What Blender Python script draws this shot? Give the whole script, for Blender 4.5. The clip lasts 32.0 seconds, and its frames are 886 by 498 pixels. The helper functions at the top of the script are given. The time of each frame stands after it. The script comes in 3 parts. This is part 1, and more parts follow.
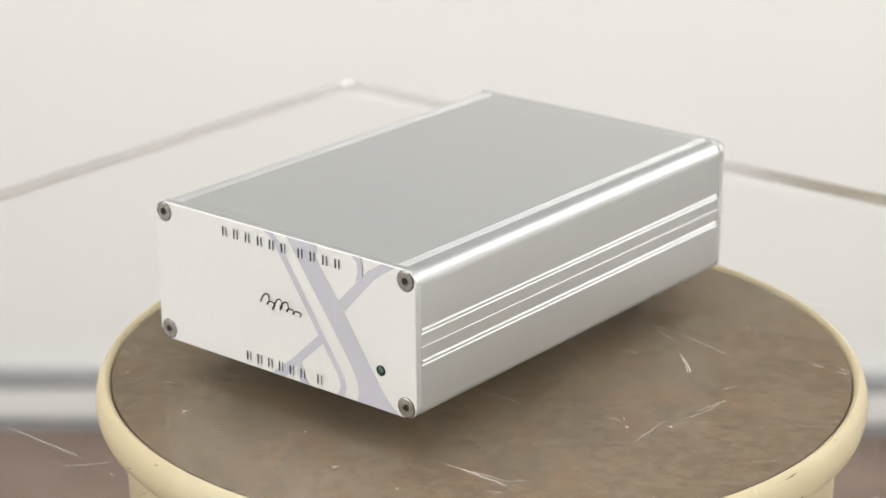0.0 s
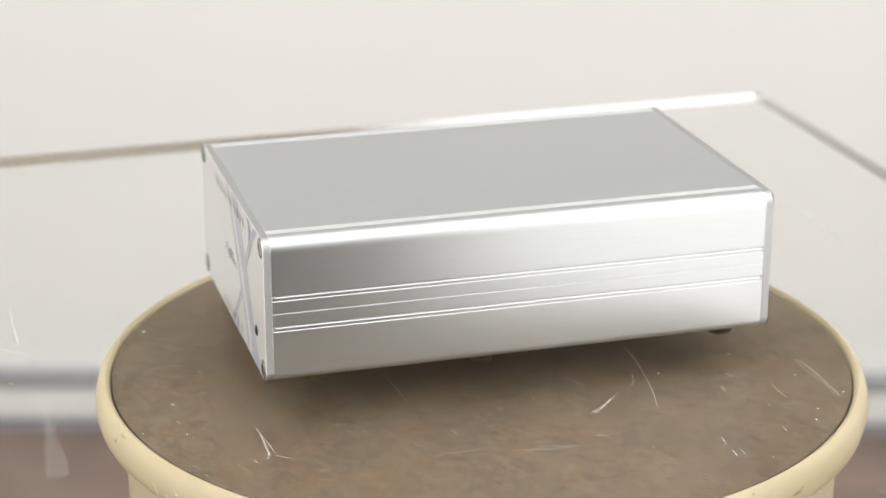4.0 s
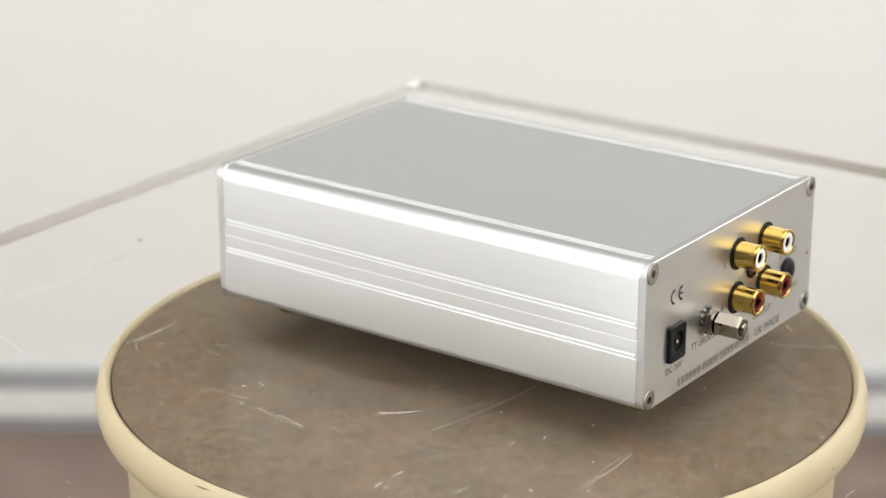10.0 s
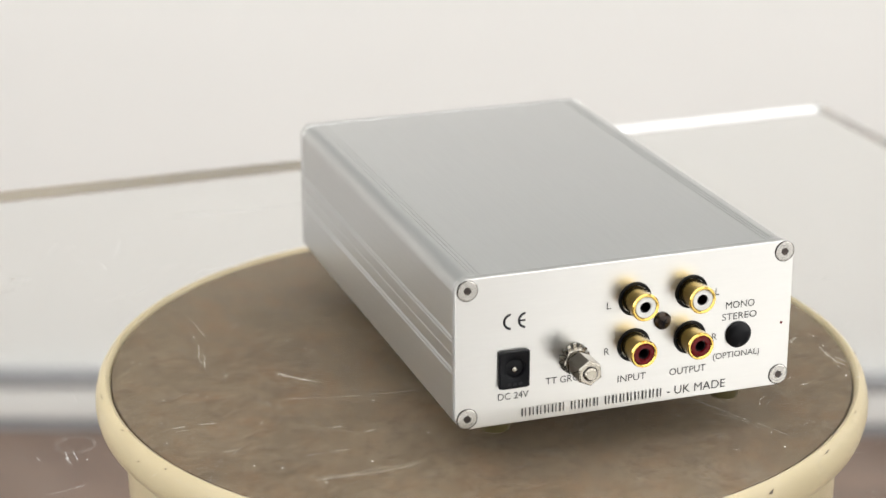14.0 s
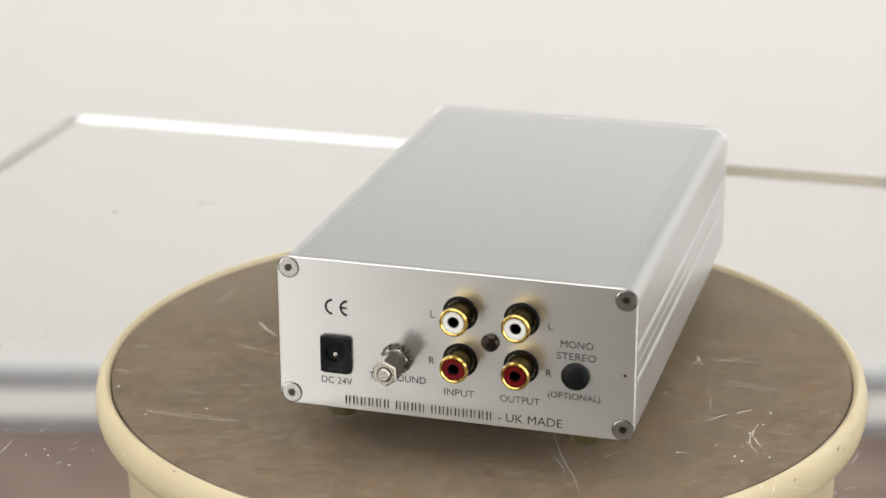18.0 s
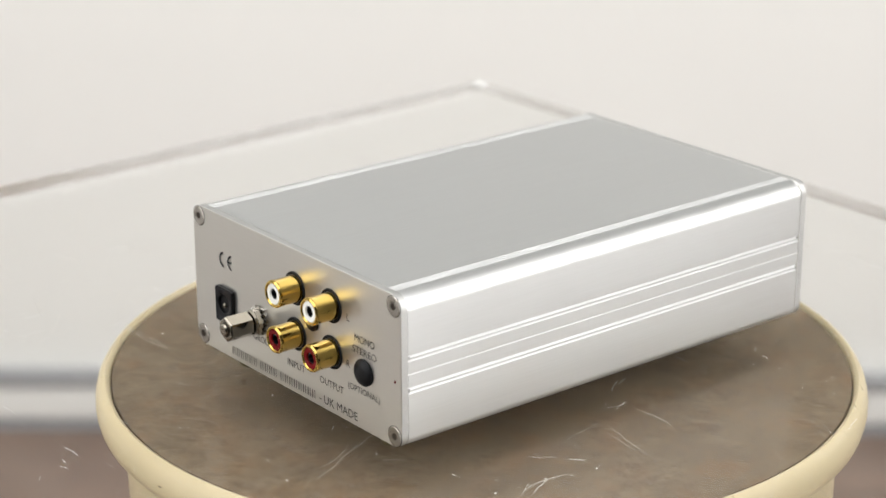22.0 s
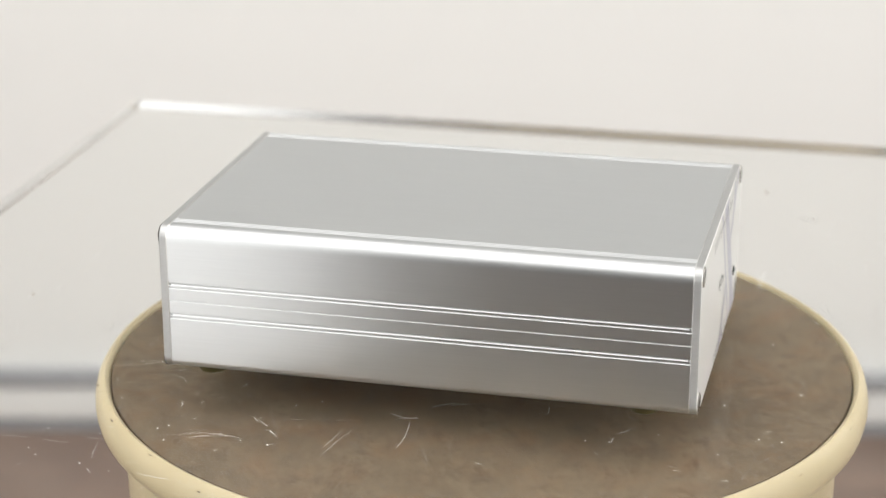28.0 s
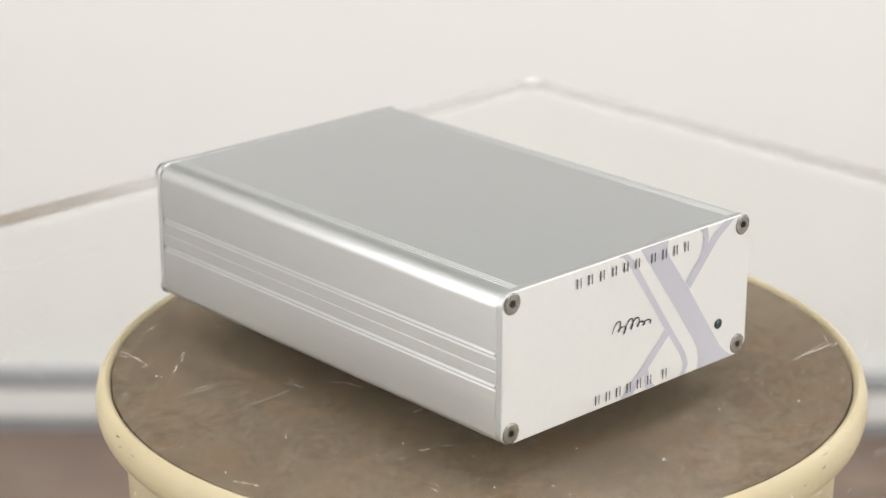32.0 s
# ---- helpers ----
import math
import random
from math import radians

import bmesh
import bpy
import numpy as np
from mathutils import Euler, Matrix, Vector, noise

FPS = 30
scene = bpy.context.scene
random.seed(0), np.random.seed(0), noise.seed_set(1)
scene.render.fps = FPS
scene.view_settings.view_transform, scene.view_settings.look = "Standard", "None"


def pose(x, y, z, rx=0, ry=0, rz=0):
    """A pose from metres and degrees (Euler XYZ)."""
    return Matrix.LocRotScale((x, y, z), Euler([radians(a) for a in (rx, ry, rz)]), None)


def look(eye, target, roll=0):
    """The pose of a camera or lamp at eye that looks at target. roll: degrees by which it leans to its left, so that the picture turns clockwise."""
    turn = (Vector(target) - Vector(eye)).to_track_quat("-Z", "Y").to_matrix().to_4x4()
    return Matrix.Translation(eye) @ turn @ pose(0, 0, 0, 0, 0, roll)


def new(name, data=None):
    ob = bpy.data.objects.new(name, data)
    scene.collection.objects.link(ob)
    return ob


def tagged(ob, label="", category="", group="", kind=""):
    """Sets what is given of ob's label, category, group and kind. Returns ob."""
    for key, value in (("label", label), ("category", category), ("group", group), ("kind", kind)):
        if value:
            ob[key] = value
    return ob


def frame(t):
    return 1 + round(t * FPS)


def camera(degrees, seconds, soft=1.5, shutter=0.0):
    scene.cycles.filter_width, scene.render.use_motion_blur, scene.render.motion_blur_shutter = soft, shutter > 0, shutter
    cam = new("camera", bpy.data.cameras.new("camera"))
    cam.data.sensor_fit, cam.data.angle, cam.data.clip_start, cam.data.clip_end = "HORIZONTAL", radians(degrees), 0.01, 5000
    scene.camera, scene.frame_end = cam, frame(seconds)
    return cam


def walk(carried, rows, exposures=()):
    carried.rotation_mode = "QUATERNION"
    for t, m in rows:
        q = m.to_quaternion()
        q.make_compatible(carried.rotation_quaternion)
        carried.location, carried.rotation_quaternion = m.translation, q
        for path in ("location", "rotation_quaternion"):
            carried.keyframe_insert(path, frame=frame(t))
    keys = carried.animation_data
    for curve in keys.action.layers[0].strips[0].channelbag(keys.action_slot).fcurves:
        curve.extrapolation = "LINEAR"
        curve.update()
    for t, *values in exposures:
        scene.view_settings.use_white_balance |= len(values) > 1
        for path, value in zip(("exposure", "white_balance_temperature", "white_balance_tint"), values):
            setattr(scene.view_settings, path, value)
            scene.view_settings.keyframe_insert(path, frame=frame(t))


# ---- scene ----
_m = math
# ---------------- camera ----------------
cam = camera(24.03, 32.0)
cam.data.dof.use_dof = True
cam.data.dof.focus_distance = 0.63
cam.data.dof.aperture_fstop = 12.5
EYE = (0.0, -0.6505, 0.2638)
AHEAD = pose(0, 0, 0, -19.85, 0, 1.118).to_3x3() @ Vector((0, 1, 0))
VIEW = look(EYE, Vector(EYE) + AHEAD, -0.12)
walk(cam, [(0.0, VIEW), (32.0, VIEW)], exposures=[(0.0, 0.44), (32.0, 0.44)])

# ---------------- light ----------------
world = bpy.data.worlds.new("world")
world.use_nodes = True
world.node_tree.nodes["Background"].inputs["Color"].default_value = (0.9, 0.95, 1.0, 1)
world.node_tree.nodes["Background"].inputs["Strength"].default_value = 0.3
scene.world = world


def area_lamp(name, eye, target, width, height, watts, colour):
    data = bpy.data.lights.new(name, "AREA")
    data.shape, data.size, data.size_y = "RECTANGLE", width, height
    data.energy, data.color = watts, colour
    ob = new(name, data)
    ob.matrix_world = look(eye, target)
    return tagged(ob, kind="structure")


# a broad soft light overhead and a tall diffused light on each side of the camera
WARM = (0.993, 1.0, 0.996)
area_lamp("tall_light_east", (0.67, -0.60, 0.08), (0, 0.2, 0.08), 0.55, 1.10, 2.4, WARM)
# higher lamps added by the side walls to brighten the box's faces
area_lamp("side_fill_east", (1.77, -0.42, 0.65), (0, 0.1, 0.2), 0.95, 1.44, 11.0, WARM)
area_lamp("tall_light_west", (-0.645, -0.63, 0.08), (0, 0.2, 0.08), 0.48, 1.10, 1.95, WARM)
area_lamp("side_fill_west", (-1.77, -0.42, 0.65), (0, 0.1, 0.2), 0.95, 1.44, 11.0, WARM)
area_lamp("overhead_light", (0.0, -0.40, 2.05), (0, 0.80, 0.0), 3.7, 2.6, 51, WARM)
# lamp added at the east wall, lifts the box's side and the north wall
area_lamp("fill_light_east", (1.94, 0.75, 0.75), (0, 0, 0.3), 1.3, 1.3, 10.0, WARM)


# ---------------- materials ----------------
def material(name, base, rough=0.5, metal=0.0, spec=0.5):
    m = bpy.data.materials.new(name)
    m.use_nodes = True
    p = m.node_tree.nodes["Principled BSDF"]
    p.inputs["Base Color"].default_value = (*base, 1)
    p.inputs["Roughness"].default_value = rough
    p.inputs["Metallic"].default_value = metal
    p.inputs["Specular IOR Level"].default_value = spec
    return m, m.node_tree, p


def node(tree, kind, **values):
    n = tree.nodes.new(kind)
    for k, v in values.items():
        n.inputs[k].default_value = v
    return n


def coords(tree, stretch=(1, 1, 1)):
    c = tree.nodes.new("ShaderNodeTexCoord")
    mp = node(tree, "ShaderNodeMapping", Scale=stretch)
    tree.links.new(c.outputs["Object"], mp.inputs["Vector"])
    return mp.outputs["Vector"]


def noise_tex(tree, vec, scale, detail=4.0, rough=0.55):
    n = node(tree, "ShaderNodeTexNoise", Scale=scale, Detail=detail, Roughness=rough)
    tree.links.new(vec, n.inputs["Vector"])
    return n.outputs["Fac"]


def ramp(tree, fac, stops):
    r = tree.nodes.new("ShaderNodeValToRGB")
    els = r.color_ramp.elements
    while len(els) < len(stops):
        els.new(0.5)
    for e, (at, col) in zip(els, stops):
        e.position, e.color = at, (*col, 1)
    tree.links.new(fac, r.inputs["Fac"])
    return r.outputs["Color"]


def mixed(tree, fac, a, b, blend="MIX"):
    m = tree.nodes.new("ShaderNodeMix")
    m.data_type, m.blend_type = "RGBA", blend
    for sock, val in ((m.inputs[0], fac), (m.inputs[6], a), (m.inputs[7], b)):
        if isinstance(val, (int, float)):
            sock.default_value = val
        elif isinstance(val, tuple):
            sock.default_value = (*val, 1)
        else:
            tree.links.new(val, sock)
    return m.outputs[2]


def span(tree, fac, low, high):
    r = node(tree, "ShaderNodeMapRange")
    r.inputs["To Min"].default_value, r.inputs["To Max"].default_value = low, high
    r.inputs["From Min"].default_value, r.inputs["From Max"].default_value = 0.3, 0.7
    tree.links.new(fac, r.inputs["Value"])
    return r.outputs["Result"]


def bumped(tree, p, fac, strength, distance):
    b = node(tree, "ShaderNodeBump", Strength=strength, Distance=distance)
    tree.links.new(fac, b.inputs["Height"])
    tree.links.new(b.outputs["Normal"], p.inputs["Normal"])


def brushed(name, base, rough, stretch, aniso=0.0, streak=0.015, bump=0.0):
    m, t, p = material(name, base, rough, 1.0)
    v = coords(t, stretch)
    fine = noise_tex(t, v, 2600.0, 2.0)
    broad = noise_tex(t, coords(t), 35.0, 3.0)
    lo, hi = tuple(c * (1 - streak) for c in base), tuple(min(1, c * (1 + streak)) for c in base)
    col = mixed(t, fine, lo, hi)
    col = mixed(t, span(t, broad, 0.0, 0.10), col, tuple(c * 0.9 for c in base))
    t.links.new(col, p.inputs["Base Color"])
    if not aniso:
        t.links.new(span(t, fine, rough - 0.01, rough + 0.01), p.inputs["Roughness"])
    if aniso:
        p.inputs["Anisotropic"].default_value = aniso
        tan = t.nodes.new("ShaderNodeTangent")
        tan.direction_type, tan.uv_map = "UV_MAP", "grain"
        t.links.new(tan.outputs["Tangent"], p.inputs["Tangent"])
    if bump:
        bumped(t, p, fine, bump, 0.0002)
    return m


M_BODY = brushed("anodised_aluminium", (0.640, 0.642, 0.640), 0.32, (1.0, 0.02, 1.0), 0.78, 0.045)
M_REAR, t, p = material("satin_silver_plate", (0.66, 0.645, 0.615), 0.33, 1.0)
f = noise_tex(t, coords(t, (0.06, 1.0, 1.0)), 1800.0, 3.0)
t.links.new(mixed(t, f, (0.645, 0.63, 0.60), (0.68, 0.665, 0.635)), p.inputs["Base Color"])
bumped(t, p, f, 0.03, 0.0002)

M_FRONT, t, p = material("silk_white_plate", (0.82, 0.81, 0.785), 0.40, 0.8)
f = noise_tex(t, coords(t), 420.0, 3.0)
t.links.new(mixed(t, f, (0.80, 0.79, 0.765), (0.84, 0.83, 0.805)), p.inputs["Base Color"])
bumped(t, p, f, 0.03, 0.0002)

M_EDGE, t, p = material("plate_edge", (0.52, 0.515, 0.505), 0.5, 1.0)
f = noise_tex(t, coords(t), 700.0, 2.0)
t.links.new(span(t, f, 0.45, 0.6), p.inputs["Roughness"])

M_LILAC, t, p = material("lilac_print", (0.56, 0.55, 0.60), 0.42, 0.7)
f = noise_tex(t, coords(t), 500.0, 2.0)
t.links.new(mixed(t, f, (0.545, 0.535, 0.585), (0.575, 0.565, 0.615)), p.inputs["Base Color"])
M_PRINT = material("grey_print", (0.040, 0.039, 0.037), 0.4, 0.3)[0]
M_INK = material("black_print", (0.018, 0.018, 0.02), 0.6, 0.0, 0.2)[0]
M_STEEL = brushed("stainless_steel", (0.42, 0.40, 0.37), 0.24, (1, 1, 1), 0.0, 0.08, 0.01)
# near-black metal, colours in the shade of recesses and thin gaps
M_GAPSHADE = material("gap_shade_metal", (0.06, 0.05, 0.045), 0.3, 1.0)[0]
M_NICKEL = brushed("nickel_plate", (0.36, 0.33, 0.28), 0.10, (1, 1, 1), 0.0, 0.05, 0.01)
M_GOLD = brushed("gold_plate", (0.70, 0.49, 0.135), 0.14, (1, 1, 1), 0.0, 0.04, 0.008)
M_BLACK, t, p = material("black_plastic", (0.006, 0.006, 0.007), 0.36, 0.0, 0.14)
f = noise_tex(t, coords(t), 900.0, 2.0)
bumped(t, p, f, 0.08, 0.0002)
M_WHITEPL = material("white_insulator", (0.72, 0.71, 0.67), 0.3)[0]
M_REDPL = material("red_insulator", (0.11, 0.004, 0.005), 0.25, 0.0, 0.2)[0]
M_BLACKSCREW = material("blackened_screw", (0.045, 0.035, 0.03), 0.28, 0.9)[0]
M_LED = material("green_led_lens", (0.015, 0.05, 0.035), 0.08)[0]
M_FOOT, t, p = material("amber_rubber_foot", (0.065, 0.052, 0.018), 0.3)
p.inputs["Subsurface Weight"].default_value = 0.08
p.inputs["Subsurface Radius"].default_value = (0.003, 0.002, 0.001)

# clear acrylic
def acrylic(name, tint, bend_rough, gloss_rough, milk=0.0):
    m, t, p = material(name, tint, gloss_rough)
    t.nodes.remove(p)
    bend = node(t, "ShaderNodeBsdfRefraction", Color=(*tint, 1), Roughness=bend_rough, IOR=1.49)
    gloss = node(t, "ShaderNodeBsdfGlossy", Color=(1, 1, 1, 1), Roughness=gloss_rough)
    fres = node(t, "ShaderNodeFresnel", IOR=1.49)
    # weak outer gloss, whole inner reflection
    weak, whole, most = (t.nodes.new("ShaderNodeMath") for _ in range(3))
    weak.operation, weak.inputs[1].default_value = "MULTIPLY", 0.12
    whole.operation, whole.inputs[1].default_value = "GREATER_THAN", 0.97
    most.operation = "MAXIMUM"
    both = t.nodes.new("ShaderNodeMixShader")
    t.links.new(fres.outputs["Fac"], weak.inputs[0])
    t.links.new(fres.outputs["Fac"], whole.inputs[0])
    t.links.new(weak.outputs[0], most.inputs[0])
    t.links.new(whole.outputs[0], most.inputs[1])
    t.links.new(most.outputs[0], both.inputs[0])
    t.links.new(bend.outputs[0], both.inputs[1])
    t.links.new(gloss.outputs[0], both.inputs[2])
    last = both
    if milk:
        haze = node(t, "ShaderNodeBsdfDiffuse", Color=(0.82, 0.80, 0.76, 1))
        last = node(t, "ShaderNodeMixShader", Fac=milk)
        t.links.new(both.outputs[0], last.inputs[1])
        t.links.new(haze.outputs[0], last.inputs[2])
    t.links.new(last.outputs[0], t.nodes["Material Output"].inputs["Surface"])
    return m


M_ACRYLIC = acrylic("clear_acrylic", (0.985, 0.99, 0.985), 0.0, 0.03)
M_SAWN = acrylic("sawn_acrylic_edge", (0.97, 0.965, 0.95), 0.16, 0.13, 0.14)


def worn(name, base, rough, scale, low, high):
    """A thin, broken deposit or scratch: the base colour shows in patches, between them nothing."""
    m, t, p = material(name, base, rough)
    clear, patchy = t.nodes.new("ShaderNodeBsdfTransparent"), t.nodes.new("ShaderNodeMixShader")
    t.links.new(span(t, noise_tex(t, coords(t), scale, 4.0, 0.65), low, high), patchy.inputs[0])
    t.links.new(clear.outputs[0], patchy.inputs[1])
    t.links.new(p.outputs[0], patchy.inputs[2])
    t.links.new(patchy.outputs[0], t.nodes["Material Output"].inputs["Surface"])
    return m


M_FAINT = worn("faint_scratch", (0.60, 0.57, 0.53), 0.6, 700.0, 0.08, 0.65)
M_SCRATCH = worn("scratch_white", (0.82, 0.81, 0.79), 0.6, 900.0, 0.35, 1.15)
M_DUST = material("pale_dust", (0.80, 0.79, 0.77), 0.6)[0]
M_SMEAR = worn("dried_residue", (0.74, 0.72, 0.68), 0.6, 1100.0, -0.06, 0.2)
M_SPECK = material("dirt_speck", (0.22, 0.17, 0.11), 0.7)[0]

# brown felted board of the turntable
M_BOARD, t, p = material("brown_board", (0.1, 0.07, 0.04), 0.75, 0.0, 0.2)
v = coords(t)
big, mid = noise_tex(t, v, 24.0, 4.0, 0.6), noise_tex(t, v, 140.0, 5.0, 0.65)
tuft = noise_tex(t, coords(t, (1, 1.4, 1)), 290.0, 5.0, 0.7)
fibre = noise_tex(t, coords(t, (1, 2.0, 1)), 560.0, 4.0, 0.7)
red = noise_tex(t, coords(t, (1.3, 1, 1)), 60.0, 5.0, 0.65)
col = ramp(t, big, [(0.32, (0.092, 0.067, 0.043)), (0.5, (0.114, 0.083, 0.053)), (0.68, (0.136, 0.101, 0.067))])
col = mixed(t, ramp(t, red, [(0.46, (0, 0, 0)), (0.66, (0.5, 0.5, 0.5))]), col, (0.148, 0.083, 0.042))
col = mixed(t, ramp(t, mid, [(0.36, (0.5, 0.5, 0.5)), (0.52, (0, 0, 0))]), col, (0.064, 0.046, 0.030))
col = mixed(t, ramp(t, tuft, [(0.47, (0, 0, 0)), (0.67, (0.6, 0.6, 0.6))]), col, (0.180, 0.135, 0.090))
col = mixed(t, ramp(t, fibre, [(0.34, (0.45, 0.45, 0.45)), (0.48, (0, 0, 0))]), col, (0.046, 0.032, 0.020))
t.links.new(col, p.inputs["Base Color"])

M_CREAM, t, p = material("cream_plastic", (0.72, 0.58, 0.34), 0.38)
v = coords(t)
big, fine = noise_tex(t, v, 22.0, 4.0), noise_tex(t, v, 260.0, 4.0)
col = ramp(t, big, [(0.3, (0.39, 0.315, 0.190)), (0.7, (0.435, 0.355, 0.222))])
col = mixed(t, ramp(t, fine, [(0.66, (0, 0, 0)), (0.78, (0.6, 0.6, 0.6))]), col, (0.45, 0.32, 0.16))
t.links.new(col, p.inputs["Base Color"])
bumped(t, p, fine, 0.05, 0.0004)
M_GRIME_SEAM = material("dark_grime_seam", (0.09, 0.065, 0.04), 0.8)[0]

M_WALL, t, p = material("white_wall_paint", (0.82, 0.81, 0.79), 0.85)
v = coords(t)
f = noise_tex(t, v, 1.2, 3.0)
t.links.new(mixed(t, f, (0.80, 0.79, 0.765), (0.84, 0.832, 0.81)), p.inputs["Base Color"])
bumped(t, p, noise_tex(t, v, 160.0, 3.0), 0.06, 0.001)
# near-black tone stands in for an unlit room behind the camera
M_DARKROOM, t, p = material("dark_room_tone", (0.42, 0.41, 0.40), 0.85)
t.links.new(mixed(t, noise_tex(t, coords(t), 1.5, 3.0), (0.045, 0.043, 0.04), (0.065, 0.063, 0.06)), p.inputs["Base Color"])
# mid-grey tone stands in for weaker light high on the wall
M_DIMWALL, t, p = material("dimmed_wall_tone", (0.42, 0.41, 0.40), 0.85)
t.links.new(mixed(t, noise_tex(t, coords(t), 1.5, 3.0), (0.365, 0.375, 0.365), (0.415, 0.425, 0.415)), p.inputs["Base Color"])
M_CEIL, t, p = material("ceiling_paint", (0.82, 0.82, 0.81), 0.9)
bumped(t, p, noise_tex(t, coords(t), 120.0, 3.0), 0.05, 0.001)
M_TRIMW, t, p = material("white_gloss_paint", (0.80, 0.79, 0.77), 0.3)
# grey of the upper strip, also painted for the shaded floor gap
M_STRIPG, t, p = material("grey_strip_tone", (0.30, 0.30, 0.31), 0.45)
t.links.new(mixed(t, noise_tex(t, coords(t), 14.0), (0.22, 0.22, 0.235), (0.40, 0.40, 0.41)), p.inputs["Base Color"])
M_FLOOR, t, p = material("brown_floorboards", (0.06, 0.04, 0.03), 0.5, 0.0, 0.25)
v = coords(t, (1.0, 9.0, 1.0))
a, b = noise_tex(t, v, 6.0, 6.0, 0.6), noise_tex(t, coords(t), 9.0, 4.0)
col = ramp(t, a, [(0.3, (0.120, 0.079, 0.061)), (0.7, (0.255, 0.178, 0.139))])
col = mixed(t, span(t, b, 0.0, 0.5), col, (0.26, 0.195, 0.158))
t.links.new(col, p.inputs["Base Color"])
t.links.new(span(t, a, 0.3, 0.5), p.inputs["Roughness"])


# ---------------- mesh helpers ----------------
def part(name, bm, mat, parent=None, label="", at=None, smooth=30.0):
    me = bpy.data.meshes.new(name)
    bmesh.ops.recalc_face_normals(bm, faces=bm.faces)
    bm.to_mesh(me)
    bm.free()
    me.materials.append(mat)
    for poly in me.polygons:
        poly.use_smooth = True
    me.set_sharp_from_angle(angle=radians(smooth))
    ob = new(name, me)
    ob.parent = parent
    if at is not None:
        ob.matrix_basis = at
    if label:
        ob["label"] = label
    return ob


def thing(name, label, category, group="", kind=""):
    return tagged(new(name), label, category, group, kind)


def prism(outline, depth, bevel=0.0, bm=None):
    """Closed outline in x, z, pushed from y = 0 to y = depth."""
    bm = bm or bmesh.new()
    rings = []
    if bevel:
        cx = sum(q[0] for q in outline) / len(outline)
        cz = sum(q[1] for q in outline) / len(outline)
        w = max(abs(q[0] - cx) for q in outline)
        h = max(abs(q[1] - cz) for q in outline)
        small = [(cx + (q[0] - cx) * (1 - bevel / w), cz + (q[1] - cz) * (1 - bevel / h)) for q in outline]
        s = 1 if depth > 0 else -1
        steps = [(small, 0), (outline, s * bevel), (outline, depth - s * bevel), (small, depth)]
    else:
        steps = [(outline, 0), (outline, depth)]
    for line, y in steps:
        rings.append([bm.verts.new((q[0], y, q[1])) for q in line])
    n = len(outline)
    for a, b in zip(rings, rings[1:]):
        for i in range(n):
            bm.faces.new((a[i], a[(i + 1) % n], b[(i + 1) % n], b[i]))
    bm.faces.new(rings[0][::-1])
    bm.faces.new(rings[-1])
    return bm


def round_rect(w, h, r, n=6, cx=0.0, cz=0.0):
    pts = []
    for sx, sz, a0 in ((1, 1, 0), (-1, 1, 90), (-1, -1, 180), (1, -1, 270)):
        for k in range(n + 1):
            a = radians(a0 + 90 * k / n)
            pts.append((cx + sx * (w / 2 - r) + r * _m.cos(a), cz + sz * (h / 2 - r) + r * _m.sin(a)))
    return pts


def lathe(profile, seg=32, axis="z", bm=None, closed=False):
    """Turn (radius, height) points about an axis; y: height runs along +y."""
    bm = bm or bmesh.new()
    rings = []
    for r, h in profile:
        if r < 1e-7:
            rings.append([bm.verts.new((0, 0, h) if axis == "z" else (0, h, 0))])
            continue
        ring = []
        for k in range(seg):
            a = 2 * _m.pi * k / seg
            q = (r * _m.cos(a), r * _m.sin(a))
            ring.append(bm.verts.new((q[0], q[1], h) if axis == "z" else (q[0], h, q[1])))
        rings.append(ring)
    pairs = list(zip(rings, rings[1:])) + ([(rings[-1], rings[0])] if closed else [])
    for a, b in pairs:
        for k in range(seg):
            j = (k + 1) % seg
            if len(a) == 1 and len(b) == 1:
                continue
            if len(a) == 1:
                bm.faces.new((a[0], b[j], b[k]))
            elif len(b) == 1:
                bm.faces.new((a[k], a[j], b[0]))
            else:
                bm.faces.new((a[k], a[j], b[j], b[k]))
    return bm


def box(w, d, h, x=0.0, y=0.0, z=0.0, bevel=0.0, bm=None):
    """A block standing on z, centred on x, y."""
    bm = bm or bmesh.new()
    made = bmesh.ops.create_cube(bm, size=1.0)["verts"]
    for q in made:
        q.co = Vector((x + q.co.x * w, y + q.co.y * d, z + (q.co.z + 0.5) * h))
    if bevel:
        edges = list({e for q in made for e in q.link_edges})
        bmesh.ops.bevel(bm, geom=edges, offset=bevel, segments=2, profile=0.6, affect="EDGES")
    return bm


# ---------------- the room ----------------
FLOOR, BOARD_Y = -0.8055, 1.64
WALL_Y, SIDE, BACK, TOP = BOARD_Y, 2.00, -1.8, 2.75
MID, LONG = (WALL_Y + BACK) / 2, WALL_Y - BACK
part("floor", box(2 * SIDE + 0.4, LONG + 0.4, 0.1, 0, MID, FLOOR - 0.1), M_FLOOR)
part("ceiling", box(2 * SIDE + 0.4, LONG + 0.4, 0.1, 0, MID, TOP), M_CEIL)
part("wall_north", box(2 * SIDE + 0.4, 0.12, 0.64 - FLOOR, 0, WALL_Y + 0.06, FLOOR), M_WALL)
# unseen upper wall, its colour darkened so that reflections of it dim
part("wall_north_dimmed", box(2 * SIDE + 0.4, 0.10, TOP - 0.64, 0, WALL_Y + 0.06, 0.64), M_DIMWALL)
# unseen wall, set close and near black to darken the box's reflections
part("wall_south", box(2 * SIDE + 0.4, 0.12, TOP - FLOOR, 0, BACK - 0.06, FLOOR), M_DARKROOM)
